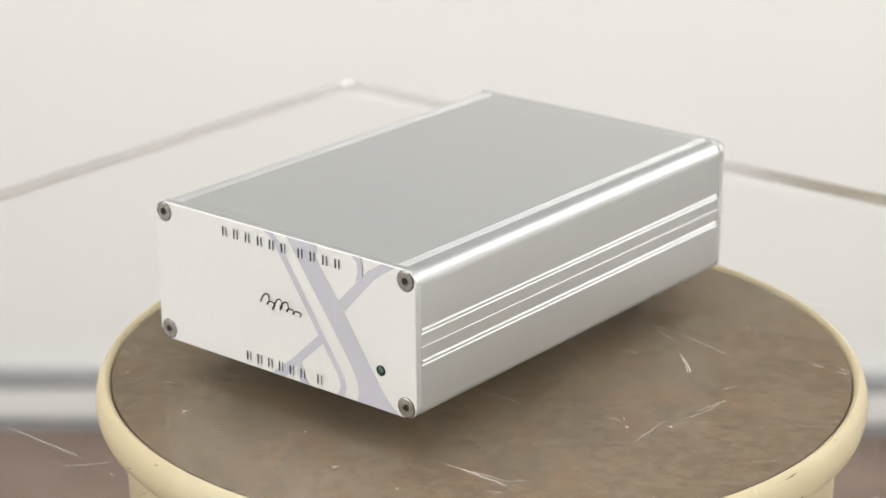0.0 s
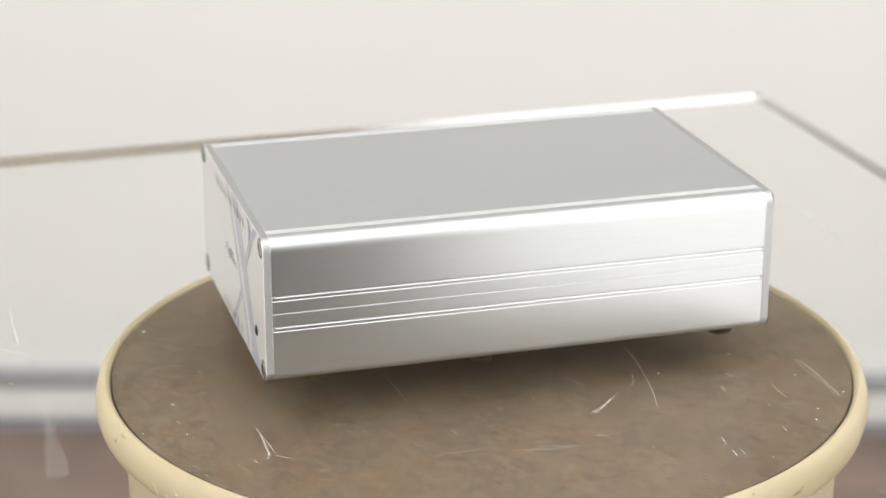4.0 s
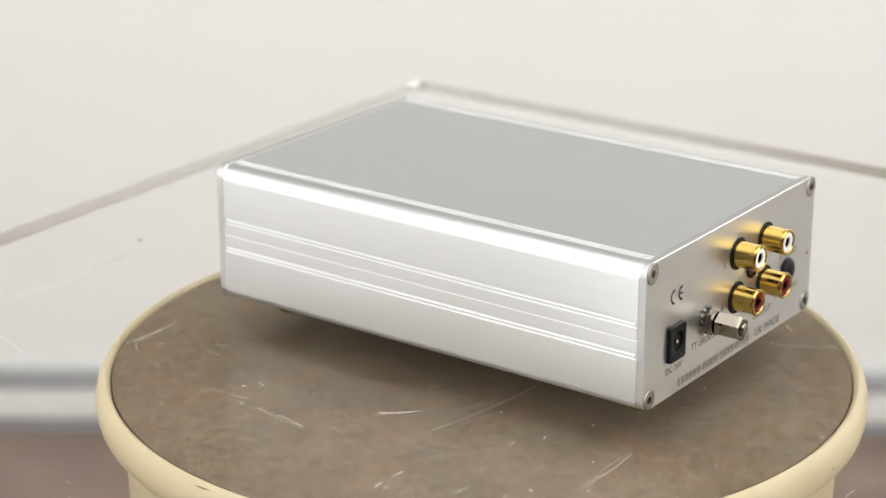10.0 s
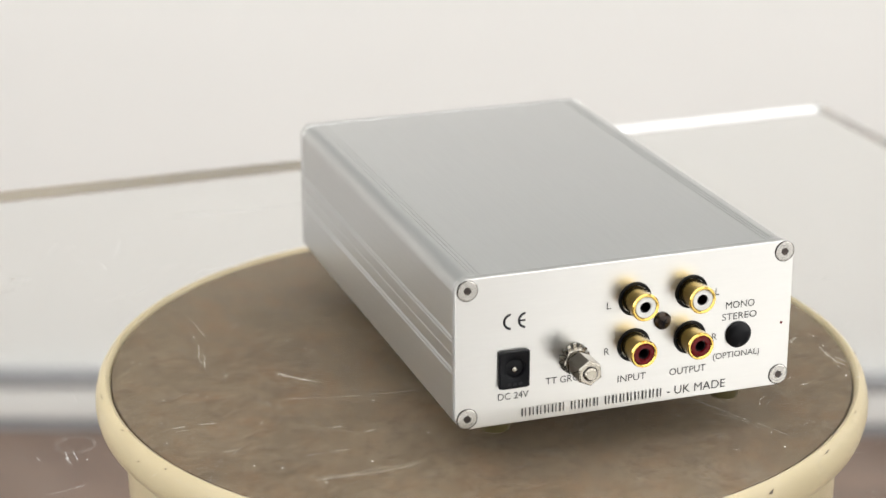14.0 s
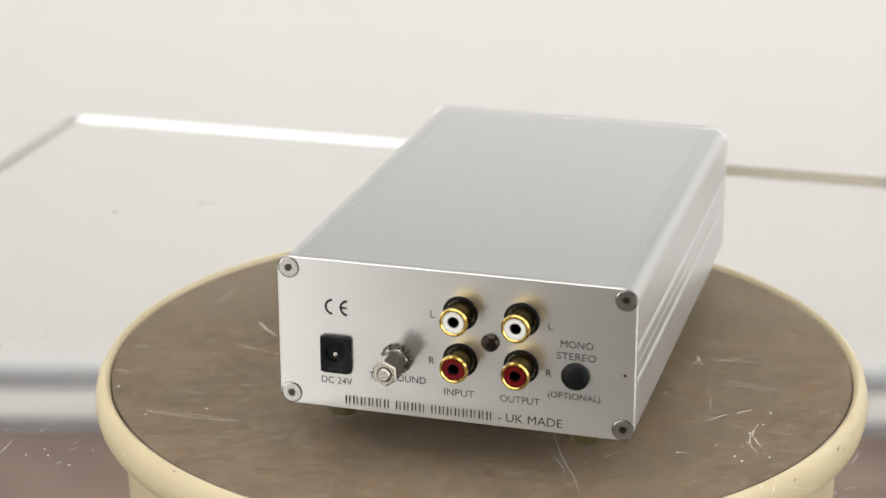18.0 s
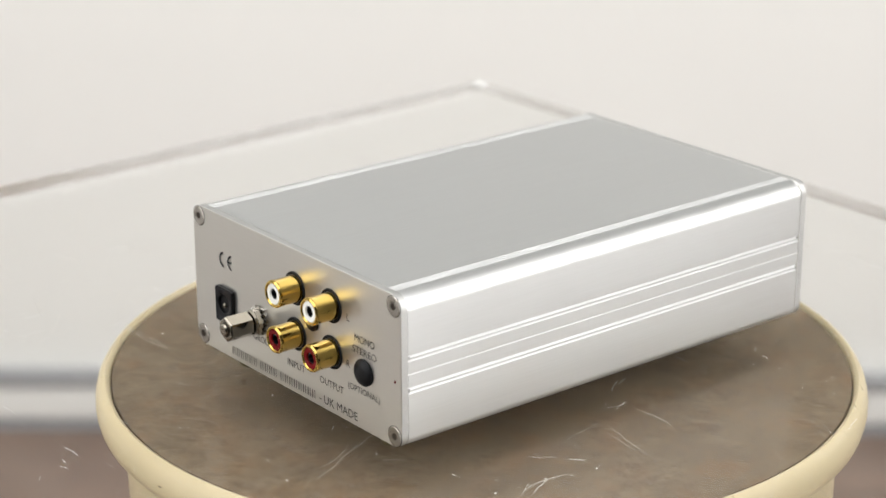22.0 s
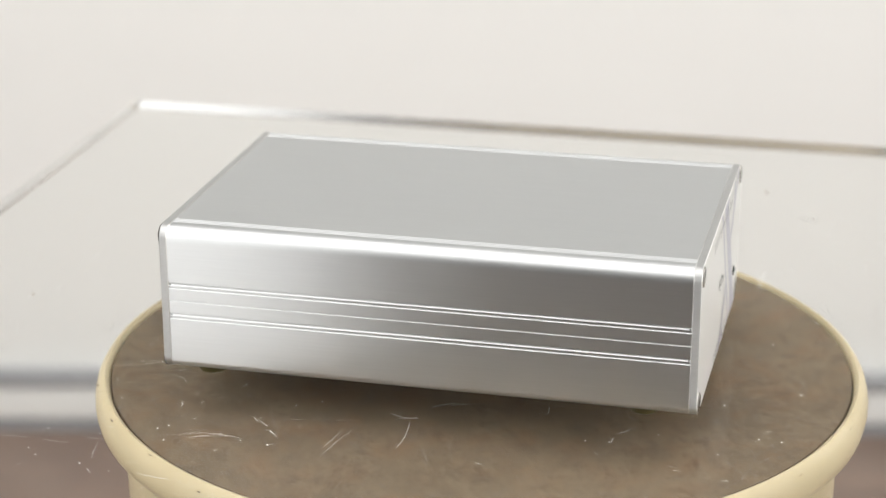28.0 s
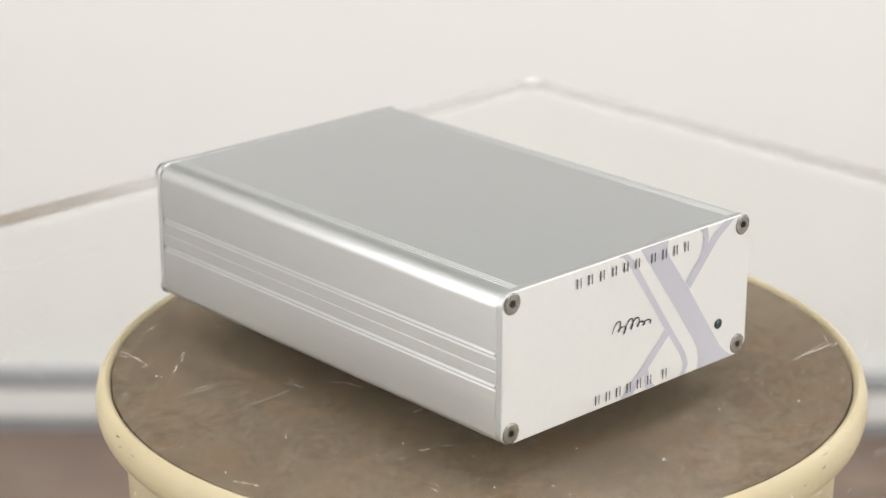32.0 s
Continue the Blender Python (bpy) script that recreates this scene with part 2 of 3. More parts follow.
# unseen side walls, set close to brighten the plates' reflections
part("wall_east", box(0.12, LONG, TOP - FLOOR, SIDE + 0.06, MID, FLOOR), M_WALL)
part("wall_west", box(0.12, LONG, TOP - FLOOR, -SIDE - 0.06, MID, FLOOR), M_WALL)
for n in ("floor", "ceiling", "wall_north", "wall_north_dimmed", "wall_south", "wall_east", "wall_west"):
    tagged(bpy.data.objects[n], kind="structure")
tagged(part("baseboard", box(2 * SIDE, 0.018, 0.042, 0, BOARD_Y - 0.009, FLOOR + 0.018, 0.003), M_TRIMW), kind="structure")
tagged(part("grey_strip", box(2 * SIDE, 0.024, 0.018, 0, BOARD_Y - 0.012, FLOOR + 0.0605, 0.004), M_STRIPG), kind="structure")
# grey strip in place of the shadow gap below the baseboard
tagged(part("grey_strip", box(2 * SIDE, 0.012, 0.0175, 0, BOARD_Y - 0.006, FLOOR), M_STRIPG), kind="structure")

# ---------------- turntable ----------------
DISC_Z = -0.0223
turntable = thing("turntable", "round cream plastic turntable with a worn brown board top", "turntable")
part("board", lathe([(0, DISC_Z - 0.010), (0.1239, DISC_Z - 0.010), (0.1239, DISC_Z - 0.0008), (0.1236, DISC_Z - 0.0002), (0.1230, DISC_Z), (0, DISC_Z)], 128), M_BOARD, turntable, "mottled brown board disc")
rim = [(0.1241, -0.0347), (0.1241, -0.0237), (0.1247, -0.0220), (0.1258, -0.0214), (0.1271, -0.0222), (0.1285, -0.0245), (0.1292, -0.0273), (0.1292, -0.0300), (0.1286, -0.0325), (0.1271, -0.0341), (0.1256, -0.0347)]
part("rim", lathe(rim, 160, closed=True), M_CREAM, turntable, "rounded cream rim with scuff marks", smooth=50)
# plain dark brown ring filling the seam between rim and drum
part("gap_ring", lathe([(0.1190, -0.0357), (0.1250, -0.0357), (0.1250, -0.0348), (0.1190, -0.0348)], 128, closed=True), M_GRIME_SEAM, turntable, "dark seam below the rim")
part("drum", lathe([(0.0, FLOOR), (0.0780, FLOOR), (0.0780, -0.0640), (0.0795, -0.0620), (0.1185, -0.0620), (0.1200, -0.0600), (0.1200, -0.0367), (0.1192, -0.0358), (0, -0.0358)], 128), M_CREAM, turntable, "plain cream drum on a narrower pedestal", smooth=50)
part("hub_pad", lathe([(0, DISC_Z), (0.004, DISC_Z), (0.004, -0.0181), (0, -0.0181)], 40), M_GRIME_SEAM, turntable)


def make_scuffs():
    """Small dark nicks round the rim and crumbs on the board."""
    rng = random.Random(5)
    bm = bmesh.new()
    for k in range(34):
        a = rng.uniform(0, _m.tau) if k > 6 else (-0.733, 1.257, 1.536, -1.28, -0.14, -0.76, 1.29)[k]
        j = rng.randrange(3, 8)
        f0 = rng.uniform(0.1, 0.9)
        r = rim[j][0] + (rim[j + 1][0] - rim[j][0]) * f0 + 0.00006
        z = rim[j][1] + (rim[j + 1][1] - rim[j][1]) * f0
        w, h = rng.uniform(0.0004, 0.0016) * (2 if k < 7 else 1) / 0.128, rng.uniform(0.00015, 0.00045) * (2 if k < 7 else 1)
        dr = (rim[j + 1][0] - rim[j][0]) / (abs(rim[j + 1][1] - rim[j][1]) + 1e-6) * h
        slant = rng.uniform(-1, 1) * w
        pts = ((a - w, r, z), (a, r - 0.3 * dr, z + 0.7 * h), (a + w + slant, r - dr, z + h), (a + 0.3 * w, r + 0.3 * dr, z - 0.6 * h))
        bm.faces.new([bm.verts.new(((q[1] + 0.00008) * _m.cos(q[0]), (q[1] + 0.00008) * _m.sin(q[0]), q[2])) for q in pts])
    part("scuff", bm, M_GRIME_SEAM, turntable, "dark nicks on the rim")["kind"] = "stuff"
    bm = bmesh.new()
    for x, y, r in ((0.0582, -0.1048, 0.0009), (-0.0152, 0.1194, 0.0011), (-0.03, 0.085, 0.0004), (0.07, 0.03, 0.0004), (-0.09, -0.05, 0.0005), (0.02, 0.1, 0.0005), (-0.1, 0.03, 0.0005), (-0.0001, 0.1145, 0.0009), (-0.0579, 0.0756, 0.0005), (0.099, 0.0325, 0.0006), (-0.0737, 0.0644, 0.0005), (-0.0255, 0.0604, 0.0005), (0.0361, -0.0945, 0.0007), (0.0310, -0.1104, 0.0005), (0.0680, 0.0692, 0.0005), (-0.0519, 0.1055, 0.0007), (-0.0460, 0.1074, 0.0006), (0.1182, -0.0021, 0.0006), (0.1018, 0.0181, 0.0006), (-0.0717, 0.0537, 0.0006), (-0.0396, 0.0386, 0.0005), (-0.0777, -0.0039, 0.0006), (-0.0142, 0.0563, 0.0005), (0.0128, 0.1110, 0.0010), (-0.0470, 0.0715, 0.0005)):
        ring = [bm.verts.new((x + r * rng.uniform(0.6, 1.2) * _m.cos(i * _m.tau / 8), y + r * rng.uniform(0.6, 1.2) * _m.sin(i * _m.tau / 8), DISC_Z + 0.0002)) for i in range(8)]
        bm.faces.new(ring)
    part("crumb", bm, M_GRIME_SEAM, turntable, "dark crumbs on the board")["kind"] = "stuff"


make_scuffs()

# ---------------- acrylic sheet ----------------
SHEET_W, SHEET_D, SHEET_T = 0.490, 0.4217, 0.018
sheet = thing("acrylic_sheet", "large clear acrylic sheet with fine scratches on the turntable", "sheet")
ob = part("pane", prism([(q[0], q[1]) for q in round_rect(SHEET_W, SHEET_D, 0.0008, 3)], SHEET_T, 0.0005), M_ACRYLIC, sheet, "clear scratched acrylic")
ob.matrix_basis = pose(0, 0, -SHEET_T, 90, 0, 0)
ob.visible_shadow = False
# the four sawn edges are less clear than the faces
ob.data.materials.append(M_SAWN)
for poly in ob.data.polygons:
    if abs(poly.normal.y) < 0.5:
        poly.material_index = 1


# turntable space to sheet space
SHEET_AT = pose(0.0021, 0.0044, 0, 0, 0, -37.4)
TO_SHEET = SHEET_AT.inverted()


def stroke(bm, pts, width, z=0.00006):
    """A thin flat mark along a line of x, y points."""
    pts = [Vector((q[0], q[1], 0)) for q in pts]
    left, right = [], []
    for i, q in enumerate(pts):
        d = pts[min(i + 1, len(pts) - 1)] - pts[max(i - 1, 0)]
        n = Vector((-d.y, d.x, 0)).normalized() if d.length else Vector((0, 1, 0))
        w = width * (0.35 if i in (0, len(pts) - 1) else 1.0) / 2
        left.append(bm.verts.new((q.x + n.x * w, q.y + n.y * w, z)))
        right.append(bm.verts.new((q.x - n.x * w, q.y - n.y * w, z)))
    for i in range(len(pts) - 1):
        bm.faces.new((left[i], left[i + 1], right[i + 1], right[i]))


shake = random.Random(29)


def arc_line(x, y, length, heading, bend, n=7):
    """Points along a slightly unsteady arc."""
    pts, a = [(x, y)], radians(heading)
    for _ in range(n):
        a += radians(bend) / n
        b = a + shake.gauss(0, 0.09)
        x, y = x + _m.cos(b) * length / n, y + _m.sin(b) * length / n
        pts.append((x, y))
    return pts


def make_scratches():
    rng = random.Random(11)
    bm = bmesh.new()
    for _ in range(850):
        x, y = rng.uniform(-0.24, 0.24), rng.uniform(-0.205, 0.205)
        stroke(bm, arc_line(x, y, rng.uniform(0.0015, 0.006), rng.uniform(0, 360), rng.gauss(0, 14), 3), rng.uniform(0.00005, 0.00013))
    for _ in range(70):
        x, y = rng.uniform(-0.20, 0.20), rng.uniform(-0.17, 0.17)
        stroke(bm, arc_line(x, y, rng.uniform(0.010, 0.035), rng.uniform(0, 360), rng.gauss(0, 14), 12), rng.uniform(0.00004, 0.00007))
    for _ in range(110):
        # long curling hairlines
        x, y = rng.uniform(-0.16, 0.16), rng.uniform(-0.15, 0.15)
        stroke(bm, arc_line(x, y, rng.uniform(0.008, 0.030), rng.uniform(0, 360), rng.gauss(0, 45), 12), rng.uniform(0.00005, 0.00010))
    for _ in range(70):
        # sheaves of fine parallel scuffs
        x, y, h = rng.uniform(-0.20, 0.20), rng.uniform(-0.17, 0.17), rng.uniform(0, 360)
        for _ in range(rng.randrange(3, 8)):
            stroke(bm, arc_line(x + rng.gauss(0, 0.0014), y + rng.gauss(0, 0.0014), rng.uniform(0.002, 0.007), h + rng.gauss(0, 7), rng.gauss(0, 6), 3), rng.uniform(0.00005, 0.00010))
    part("scuff", bm, M_FAINT, sheet, "faint scuffs")["kind"] = "stuff"
    bm = bmesh.new()
    for _ in range(280):
        x, y = rng.uniform(-0.20, 0.20), rng.uniform(-0.17, 0.17)
        stroke(bm, arc_line(x, y, rng.uniform(0.0010, 0.004), rng.uniform(0, 360), rng.gauss(0, 14), 3), rng.uniform(0.00005, 0.00011))
    # the marks that stand out, in turntable space
    for x, y, length, heading, bend, w in LONG_MARKS + SHORT_MARKS + BORDER_MARKS + SIDE_MARKS:
        p0 = TO_SHEET @ Vector((x, y, 0))
        stroke(bm, arc_line(p0.x, p0.y, length, heading + 37.4, bend * 0.6, 10), w * 0.000065)
    faint = bmesh.new()
    for x, y, length, heading, bend, w in FRONT_MARKS + EAST_MARKS + REAR_MARKS + WEST_MARKS:
        p0 = TO_SHEET @ Vector((x, y, 0))
        stroke(faint if w < 1.5 else bm, arc_line(p0.x, p0.y, length, heading + 37.4, bend, 8), w * 0.00008, 0.00005)
    part("scratch", bm, M_SCRATCH, sheet, "fine white scratches")["kind"] = "stuff"
    part("scratch", faint, M_FAINT, sheet, "faint grey scratches")["kind"] = "stuff"
    bm = bmesh.new()
    for _ in range(1500):
        x, y = rng.uniform(-0.24, 0.24), rng.uniform(-0.205, 0.205)
        r, n = 0.00004 + 0.00018 * rng.random() ** 4, 6
        ring = [bm.verts.new((x + r * rng.uniform(0.6, 1.3) * _m.cos(k * _m.tau / n), y + r * rng.uniform(0.6, 1.3) * _m.sin(k * _m.tau / n), 0.00007)) for k in range(n)]
        bm.faces.new(ring)
    for x, y, r in SPECKS + [(q[0], q[1], 0.40) for q in FRONT_SPECKS + REAR_SPECKS]:
        p0, n = TO_SHEET @ Vector((x, y, 0)), 7
        bm.faces.new([bm.verts.new((p0.x + r * 0.001 * rng.uniform(0.5, 1.2) * _m.cos(k * _m.tau / n), p0.y + r * 0.0007 * rng.uniform(0.5, 1.2) * _m.sin(k * _m.tau / n), 0.00008)) for k in range(n)])
    part("dust", bm, M_DUST, sheet, "pale dust specks")["kind"] = "stuff"
    bm = bmesh.new()
    for x, y, r in ((-0.0949, -0.1239, 0.0016), (0.0959, 0.1291, 0.0008), (-0.1012, -0.1083, 0.0006), (0.0847, -0.1676, 0.0013), (0.0497, -0.1665, 0.0010)):
        p0 = TO_SHEET @ Vector((x, y, 0))
        n = 9
        ring = [bm.verts.new((p0.x + r * rng.uniform(0.5, 1.2) * _m.cos(k * _m.tau / n), p0.y + 0.7 * r * rng.uniform(0.5, 1.2) * _m.sin(k * _m.tau / n), 0.00008)) for k in range(n)]
        bm.faces.new(ring)
    part("dirt", bm, M_SPECK, sheet, "small brown dirt spots")["kind"] = "stuff"
    # dried residue: ragged strips, blots and a cup-sized ring
    for x0, y0, x1, y1, w0, w1 in ((-0.0783, -0.1285, -0.0715, -0.1322, 0.0022, 0.0028), (-0.0690, -0.1340, -0.0335, -0.1625, 0.0016, 0.0068), (0.0607, 0.1510, 0.0234, 0.1816, 0.0026, 0.0034), (-0.1435, -0.0796, -0.1173, -0.1008, 0.0007, 0.0014)):
        bm = bmesh.new()
        a, b = TO_SHEET @ Vector((x0, y0, 0)), TO_SHEET @ Vector((x1, y1, 0))
        d = (b - a).normalized()
        rows, n = [], 26
        for k in range(n + 1):
            w, c = (w0 + (w1 - w0) * (k / n) ** 0.7) * (0.3 if k in (0, n) else 1.0) / 2, a.lerp(b, k / n)
            l, r = w * rng.uniform(0.65, 1.25), w * rng.uniform(0.65, 1.25)
            rows.append((bm.verts.new((c.x - d.y * l, c.y + d.x * l, 0.00009)), bm.verts.new((c.x + d.y * r, c.y - d.x * r, 0.00009))))
        for p0, p1 in zip(rows, rows[1:]):
            bm.faces.new((p0[0], p1[0], p1[1], p0[1]))
        part("residue_strip", bm, M_SMEAR, sheet, "ragged whitish tape residue")
    for x, y, r in ((0.0490, -0.1645, 0.0046), (-0.1213, -0.1058, 0.0014), (0.0033, 0.1310, 0.0011), (-0.0109, 0.1281, 0.0012)):
        p0, n, bm = TO_SHEET @ Vector((x, y, 0)), 18, bmesh.new()
        bm.faces.new([bm.verts.new((p0.x + r * rng.uniform(0.7, 1.2) * _m.cos(k * _m.tau / n), p0.y + r * rng.uniform(0.7, 1.2) * _m.sin(k * _m.tau / n), 0.0001)) for k in range(n)])
        part("residue_blot", bm, M_SMEAR, sheet, "whitish dried blot")
    for x, y, r, w in ((0.1418, -0.0530, 0.0056, 0.0012), (0.0115, -0.1023, 0.0013, 0.0004)):
        p0, n, bm = TO_SHEET @ Vector((x, y, 0)), 36, bmesh.new()
        inner, outer = [], []
        for k in range(n):
            c, e, g = _m.cos(k * _m.tau / n), _m.sin(k * _m.tau / n), w * rng.uniform(0.3, 0.6)
            inner.append(bm.verts.new((p0.x + (r - g) * c, p0.y + (r - g) * e, 0.0001)))
            outer.append(bm.verts.new((p0.x + (r + g) * c, p0.y + (r + g) * e, 0.0001)))
        for k in range(n):
            bm.faces.new((inner[k], outer[k], outer[(k + 1) % n], inner[(k + 1) % n]))
        part("residue_ring", bm, M_SMEAR, sheet, "dried whitish ring mark")


# x, y, length, heading, bend, width in tenths of a millimetre
LONG_MARKS = [
    (0.0663, -0.0356, 0.0156, 90, 0, 3.0), (0.0460, 0.0160, 0.0519, 322, -30, 1.6), (0.0459, -0.0887, 0.0186, 56, 0, 1.4),
    (0.0611, -0.0722, 0.0180, 42, 0, 1.4), (-0.0029, -0.0493, 0.0228, 324, 0, 1.0), (-0.0499, 0.0540, 0.0097, 195, 79, 2.2),
    (-0.0543, 0.0552, 0.0078, 257, 0, 2.0), (-0.0584, 0.0516, 0.0180, 150, -12, 2.0), (-0.0513, 0.0415, 0.0093, 290, -64, 2.0),
    (-0.0552, 0.0686, 0.0218, 132, 5, 1.2), (0.0117, 0.0833, 0.0403, 74, 16, 1.2), (0.0193, 0.0961, 0.0177, 105, -78, 1.2),
    (0.0659, -0.0113, 0.0152, 119, 0, 1.2), (0.1220, 0.0190, 0.0338, 143, 0, 1.0),
]
SHORT_MARKS = [
    (-0.0459, 0.0919, 0.0058, 172, 32, 2.0), (-0.0378, 0.1182, 0.0074, 275, -28, 1.4), (-0.0055, -0.1068, 0.0162, 322, -3, 2.4),
    (0.0075, -0.1151, 0.0055, 12, 0, 2.0), (0.0014, -0.1211, 0.0052, 352, 0, 2.2), (0.0030, -0.1266, 0.0078, 347, 0, 1.4),
    (0.1157, -0.0318, 0.0038, 325, 0, 2.0), (0.0666, -0.0660, 0.0058, 51, 0, 1.4), (0.0061, 0.1055, 0.0075, 228, -99, 1.4),
    (0.1108, -0.0312, 0.0049, 137, 0, 2.0), (0.1217, -0.0133, 0.0050, 136, 0, 1.8), (-0.0065, 0.0691, 0.0140, 25, 0, 2.6),
    (0.0658, -0.0225, 0.0131, 278, -12, 3.0), (0.0064, -0.1174, 0.0159, 135, 14, 2.0), (-0.1209, -0.1069, 0.014, 10, 12, 2.4),
]
# scratches nearer the sheet's border
BORDER_MARKS = [
    (-0.0034, -0.1627, 0.0180, 32, 8, 1.8), (0.0121, -0.1812, 0.0041, 43, 0, 2.2), (0.0161, -0.1770, 0.0062, 102, -9, 2.4), (0.0147, -0.1789, 0.0102, 24, 12, 2.2),
    (0.0222, -0.1615, 0.0037, 82, 0, 2.4), (-0.0088, -0.1608, 0.0044, 53, 0, 1.6), (0.0192, -0.1526, 0.0090, 53, 0, 1.6), (-0.0016, -0.1557, 0.0100, 133, 20, 1.2),
    (0.1492, 0.0187, 0.0081, 53, 0, 1.6), (0.1581, 0.0149, 0.0034, 21, 0, 2.4), (0.1432, 0.0334, 0.0054, 45, 0, 1.8), (0.1711, 0.0381, 0.0131, 234, 6, 2.4), (0.1548, 0.0483, 0.0029, 207, 0, 2.4),
]
SIDE_MARKS = [
    (-0.0152, 0.1666, 0.0091, 232, 0, 1.8), (-0.0236, 0.1558, 0.0085, 226, 8, 1.8), (-0.0281, 0.1441, 0.0056, 237, 0, 1.6), (-0.0424, 0.1463, 0.0117, 328, 10, 1.2),
    (-0.0481, 0.1492, 0.0042, 182, 0, 2.2), (-0.0545, 0.0721, 0.0135, 142, -16, 1.4), (-0.0451, 0.0930, 0.0055, 198, 0, 1.8), (-0.0399, 0.0866, 0.0249, 245, 0, 1.0),
    (0.0968, 0.0395, 0.0325, 330, -22, 1.6), (0.1001, 0.0169, 0.0130, 322, 0, 1.0), (0.0084, -0.0887, 0.0039, 47, 0, 2.0), (0.0151, -0.0910, 0.0026, 53, 0, 2.0),
]
SPECKS = [
    (0.0001, -0.1534, 0.36), (0.0016, -0.1514, 0.36), (0.0048, -0.1683, 0.48), (0.0133, -0.1518, 0.36), (0.0116, -0.1727, 0.48), (0.0263, -0.1657, 0.36), (0.0320, -0.1615, 0.36),
    (0.0227, -0.1578, 0.36), (-0.0168, 0.1523, 0.48), (-0.0277, 0.1611, 0.36), (-0.0444, 0.1502, 0.48), (-0.0272, 0.1392, 0.36), (-0.0159, 0.1100, 0.36), (-0.0287, 0.1103, 0.36),
    (-0.0321, 0.0784, 0.36), (-0.0330, 0.0701, 0.36), (0.1556, 0.0373, 0.48), (0.1557, 0.0419, 0.48), (0.1615, 0.0393, 0.48), (0.1633, 0.0193, 0.36), (0.1538, 0.0241, 0.36), (0.1513, 0.0508, 0.48),
]
FRONT_MARKS = [
    (-0.1435, -0.0796, 0.0338, 325, -8, 1.8), (-0.1315, -0.0132, 0.0024, 228, 0, 1.8), (-0.1203, -0.0039, 0.0022, 230, 0, 1.8), (-0.0918, -0.0016, 0.0045, 272, 0, 1.8),
    (-0.0898, -0.0672, 0.0022, 222, 0, 1.8), (-0.0642, -0.1324, 0.0128, 322, 0, 1.2), (-0.043, -0.1059, 0.0021, 355, 0, 2.6), (-0.0428, -0.1131, 0.0135, 340, 0, 1.2),
    (-0.0106, -0.1031, 0.0205, 319, 18, 1.8), (0.01, -0.0871, 0.0053, 18, 0, 1.2), (0.0279, -0.1224, 0.0096, 2, 22, 1.2), (0.0382, -0.1224, 0.0115, 357, 0, 1.2),
    (0.0429, -0.073, 0.0044, 149, 0, 1.8), (0.0494, -0.0858, 0.0182, 48, 0, 1.2), (0.0535, -0.0931, 0.0076, 153, 0, 1.2), (0.1095, -0.1244, 0.0031, 34, 0, 1.8),
]
EAST_MARKS = [
    (0.0465, -0.0221, 0.006, 12, 0, 1.2), (0.0489, -0.0191, 0.0043, 8, 0, 1.8), (0.0704, -0.0623, 0.0075, 41, 0, 1.8), (0.0742, 0.0098, 0.0121, 126, 0, 1.2),
    (0.0761, -0.0489, 0.0028, 44, 0, 1.8), (0.0768, 0.0205, 0.0115, 124, 0, 1.2), (0.088, 0.0137, 0.0036, 150, 0, 1.8), (0.0913, 0.0037, 0.0038, 147, 0, 1.8),
    (0.0917, 0.008, 0.0063, 104, 0, 1.2), (0.1173, -0.0364, 0.004, 141, 0, 2.6), (0.1456, -0.0504, 0.0062, 55, 0, 1.8), (0.1462, 0.0395, 0.0038, 19, 0, 1.8),
    (0.1469, -0.0525, 0.0069, 53, 0, 1.8), (0.1498, -0.0496, 0.0053, 64, 0, 1.8), (0.1542, -0.0569, 0.0028, 67, 0, 2.6), (0.1697, -0.0369, 0.0113, 157, 0, 1.8),
]
REAR_MARKS = [
    (-0.0118, 0.0887, 0.0025, 310, 0, 1.8), (-0.0084, 0.1038, 0.0099, 298, -51, 1.2), (-0.0053, 0.0994, 0.0081, 144, 0, 1.2), (0.0051, 0.0972, 0.0151, 103, 0, 1.2),
    (0.0052, 0.1175, 0.007, 243, 0, 1.2), (0.0086, 0.0873, 0.0241, 82, -8, 1.2), (0.0109, 0.1088, 0.0202, 206, -49, 1.2), (0.0118, 0.133, 0.0091, 232, 0, 1.2),
    (0.0175, 0.0979, 0.0054, 178, 0, 1.2), (0.0199, 0.1639, 0.0063, 280, 0, 1.2), (0.0868, 0.0751, 0.0097, 355, 0, 1.2), (0.0965, 0.13, 0.0035, 158, 0, 2.6),
    (0.0976, 0.1257, 0.0031, 132, 0, 2.6), (0.1008, 0.1175, 0.0083, 155, -18, 2.6), (0.1182, 0.1004, 0.0446, 139, -9, 1.2), (0.1311, 0.0941, 0.0095, 142, 0, 1.8),
]
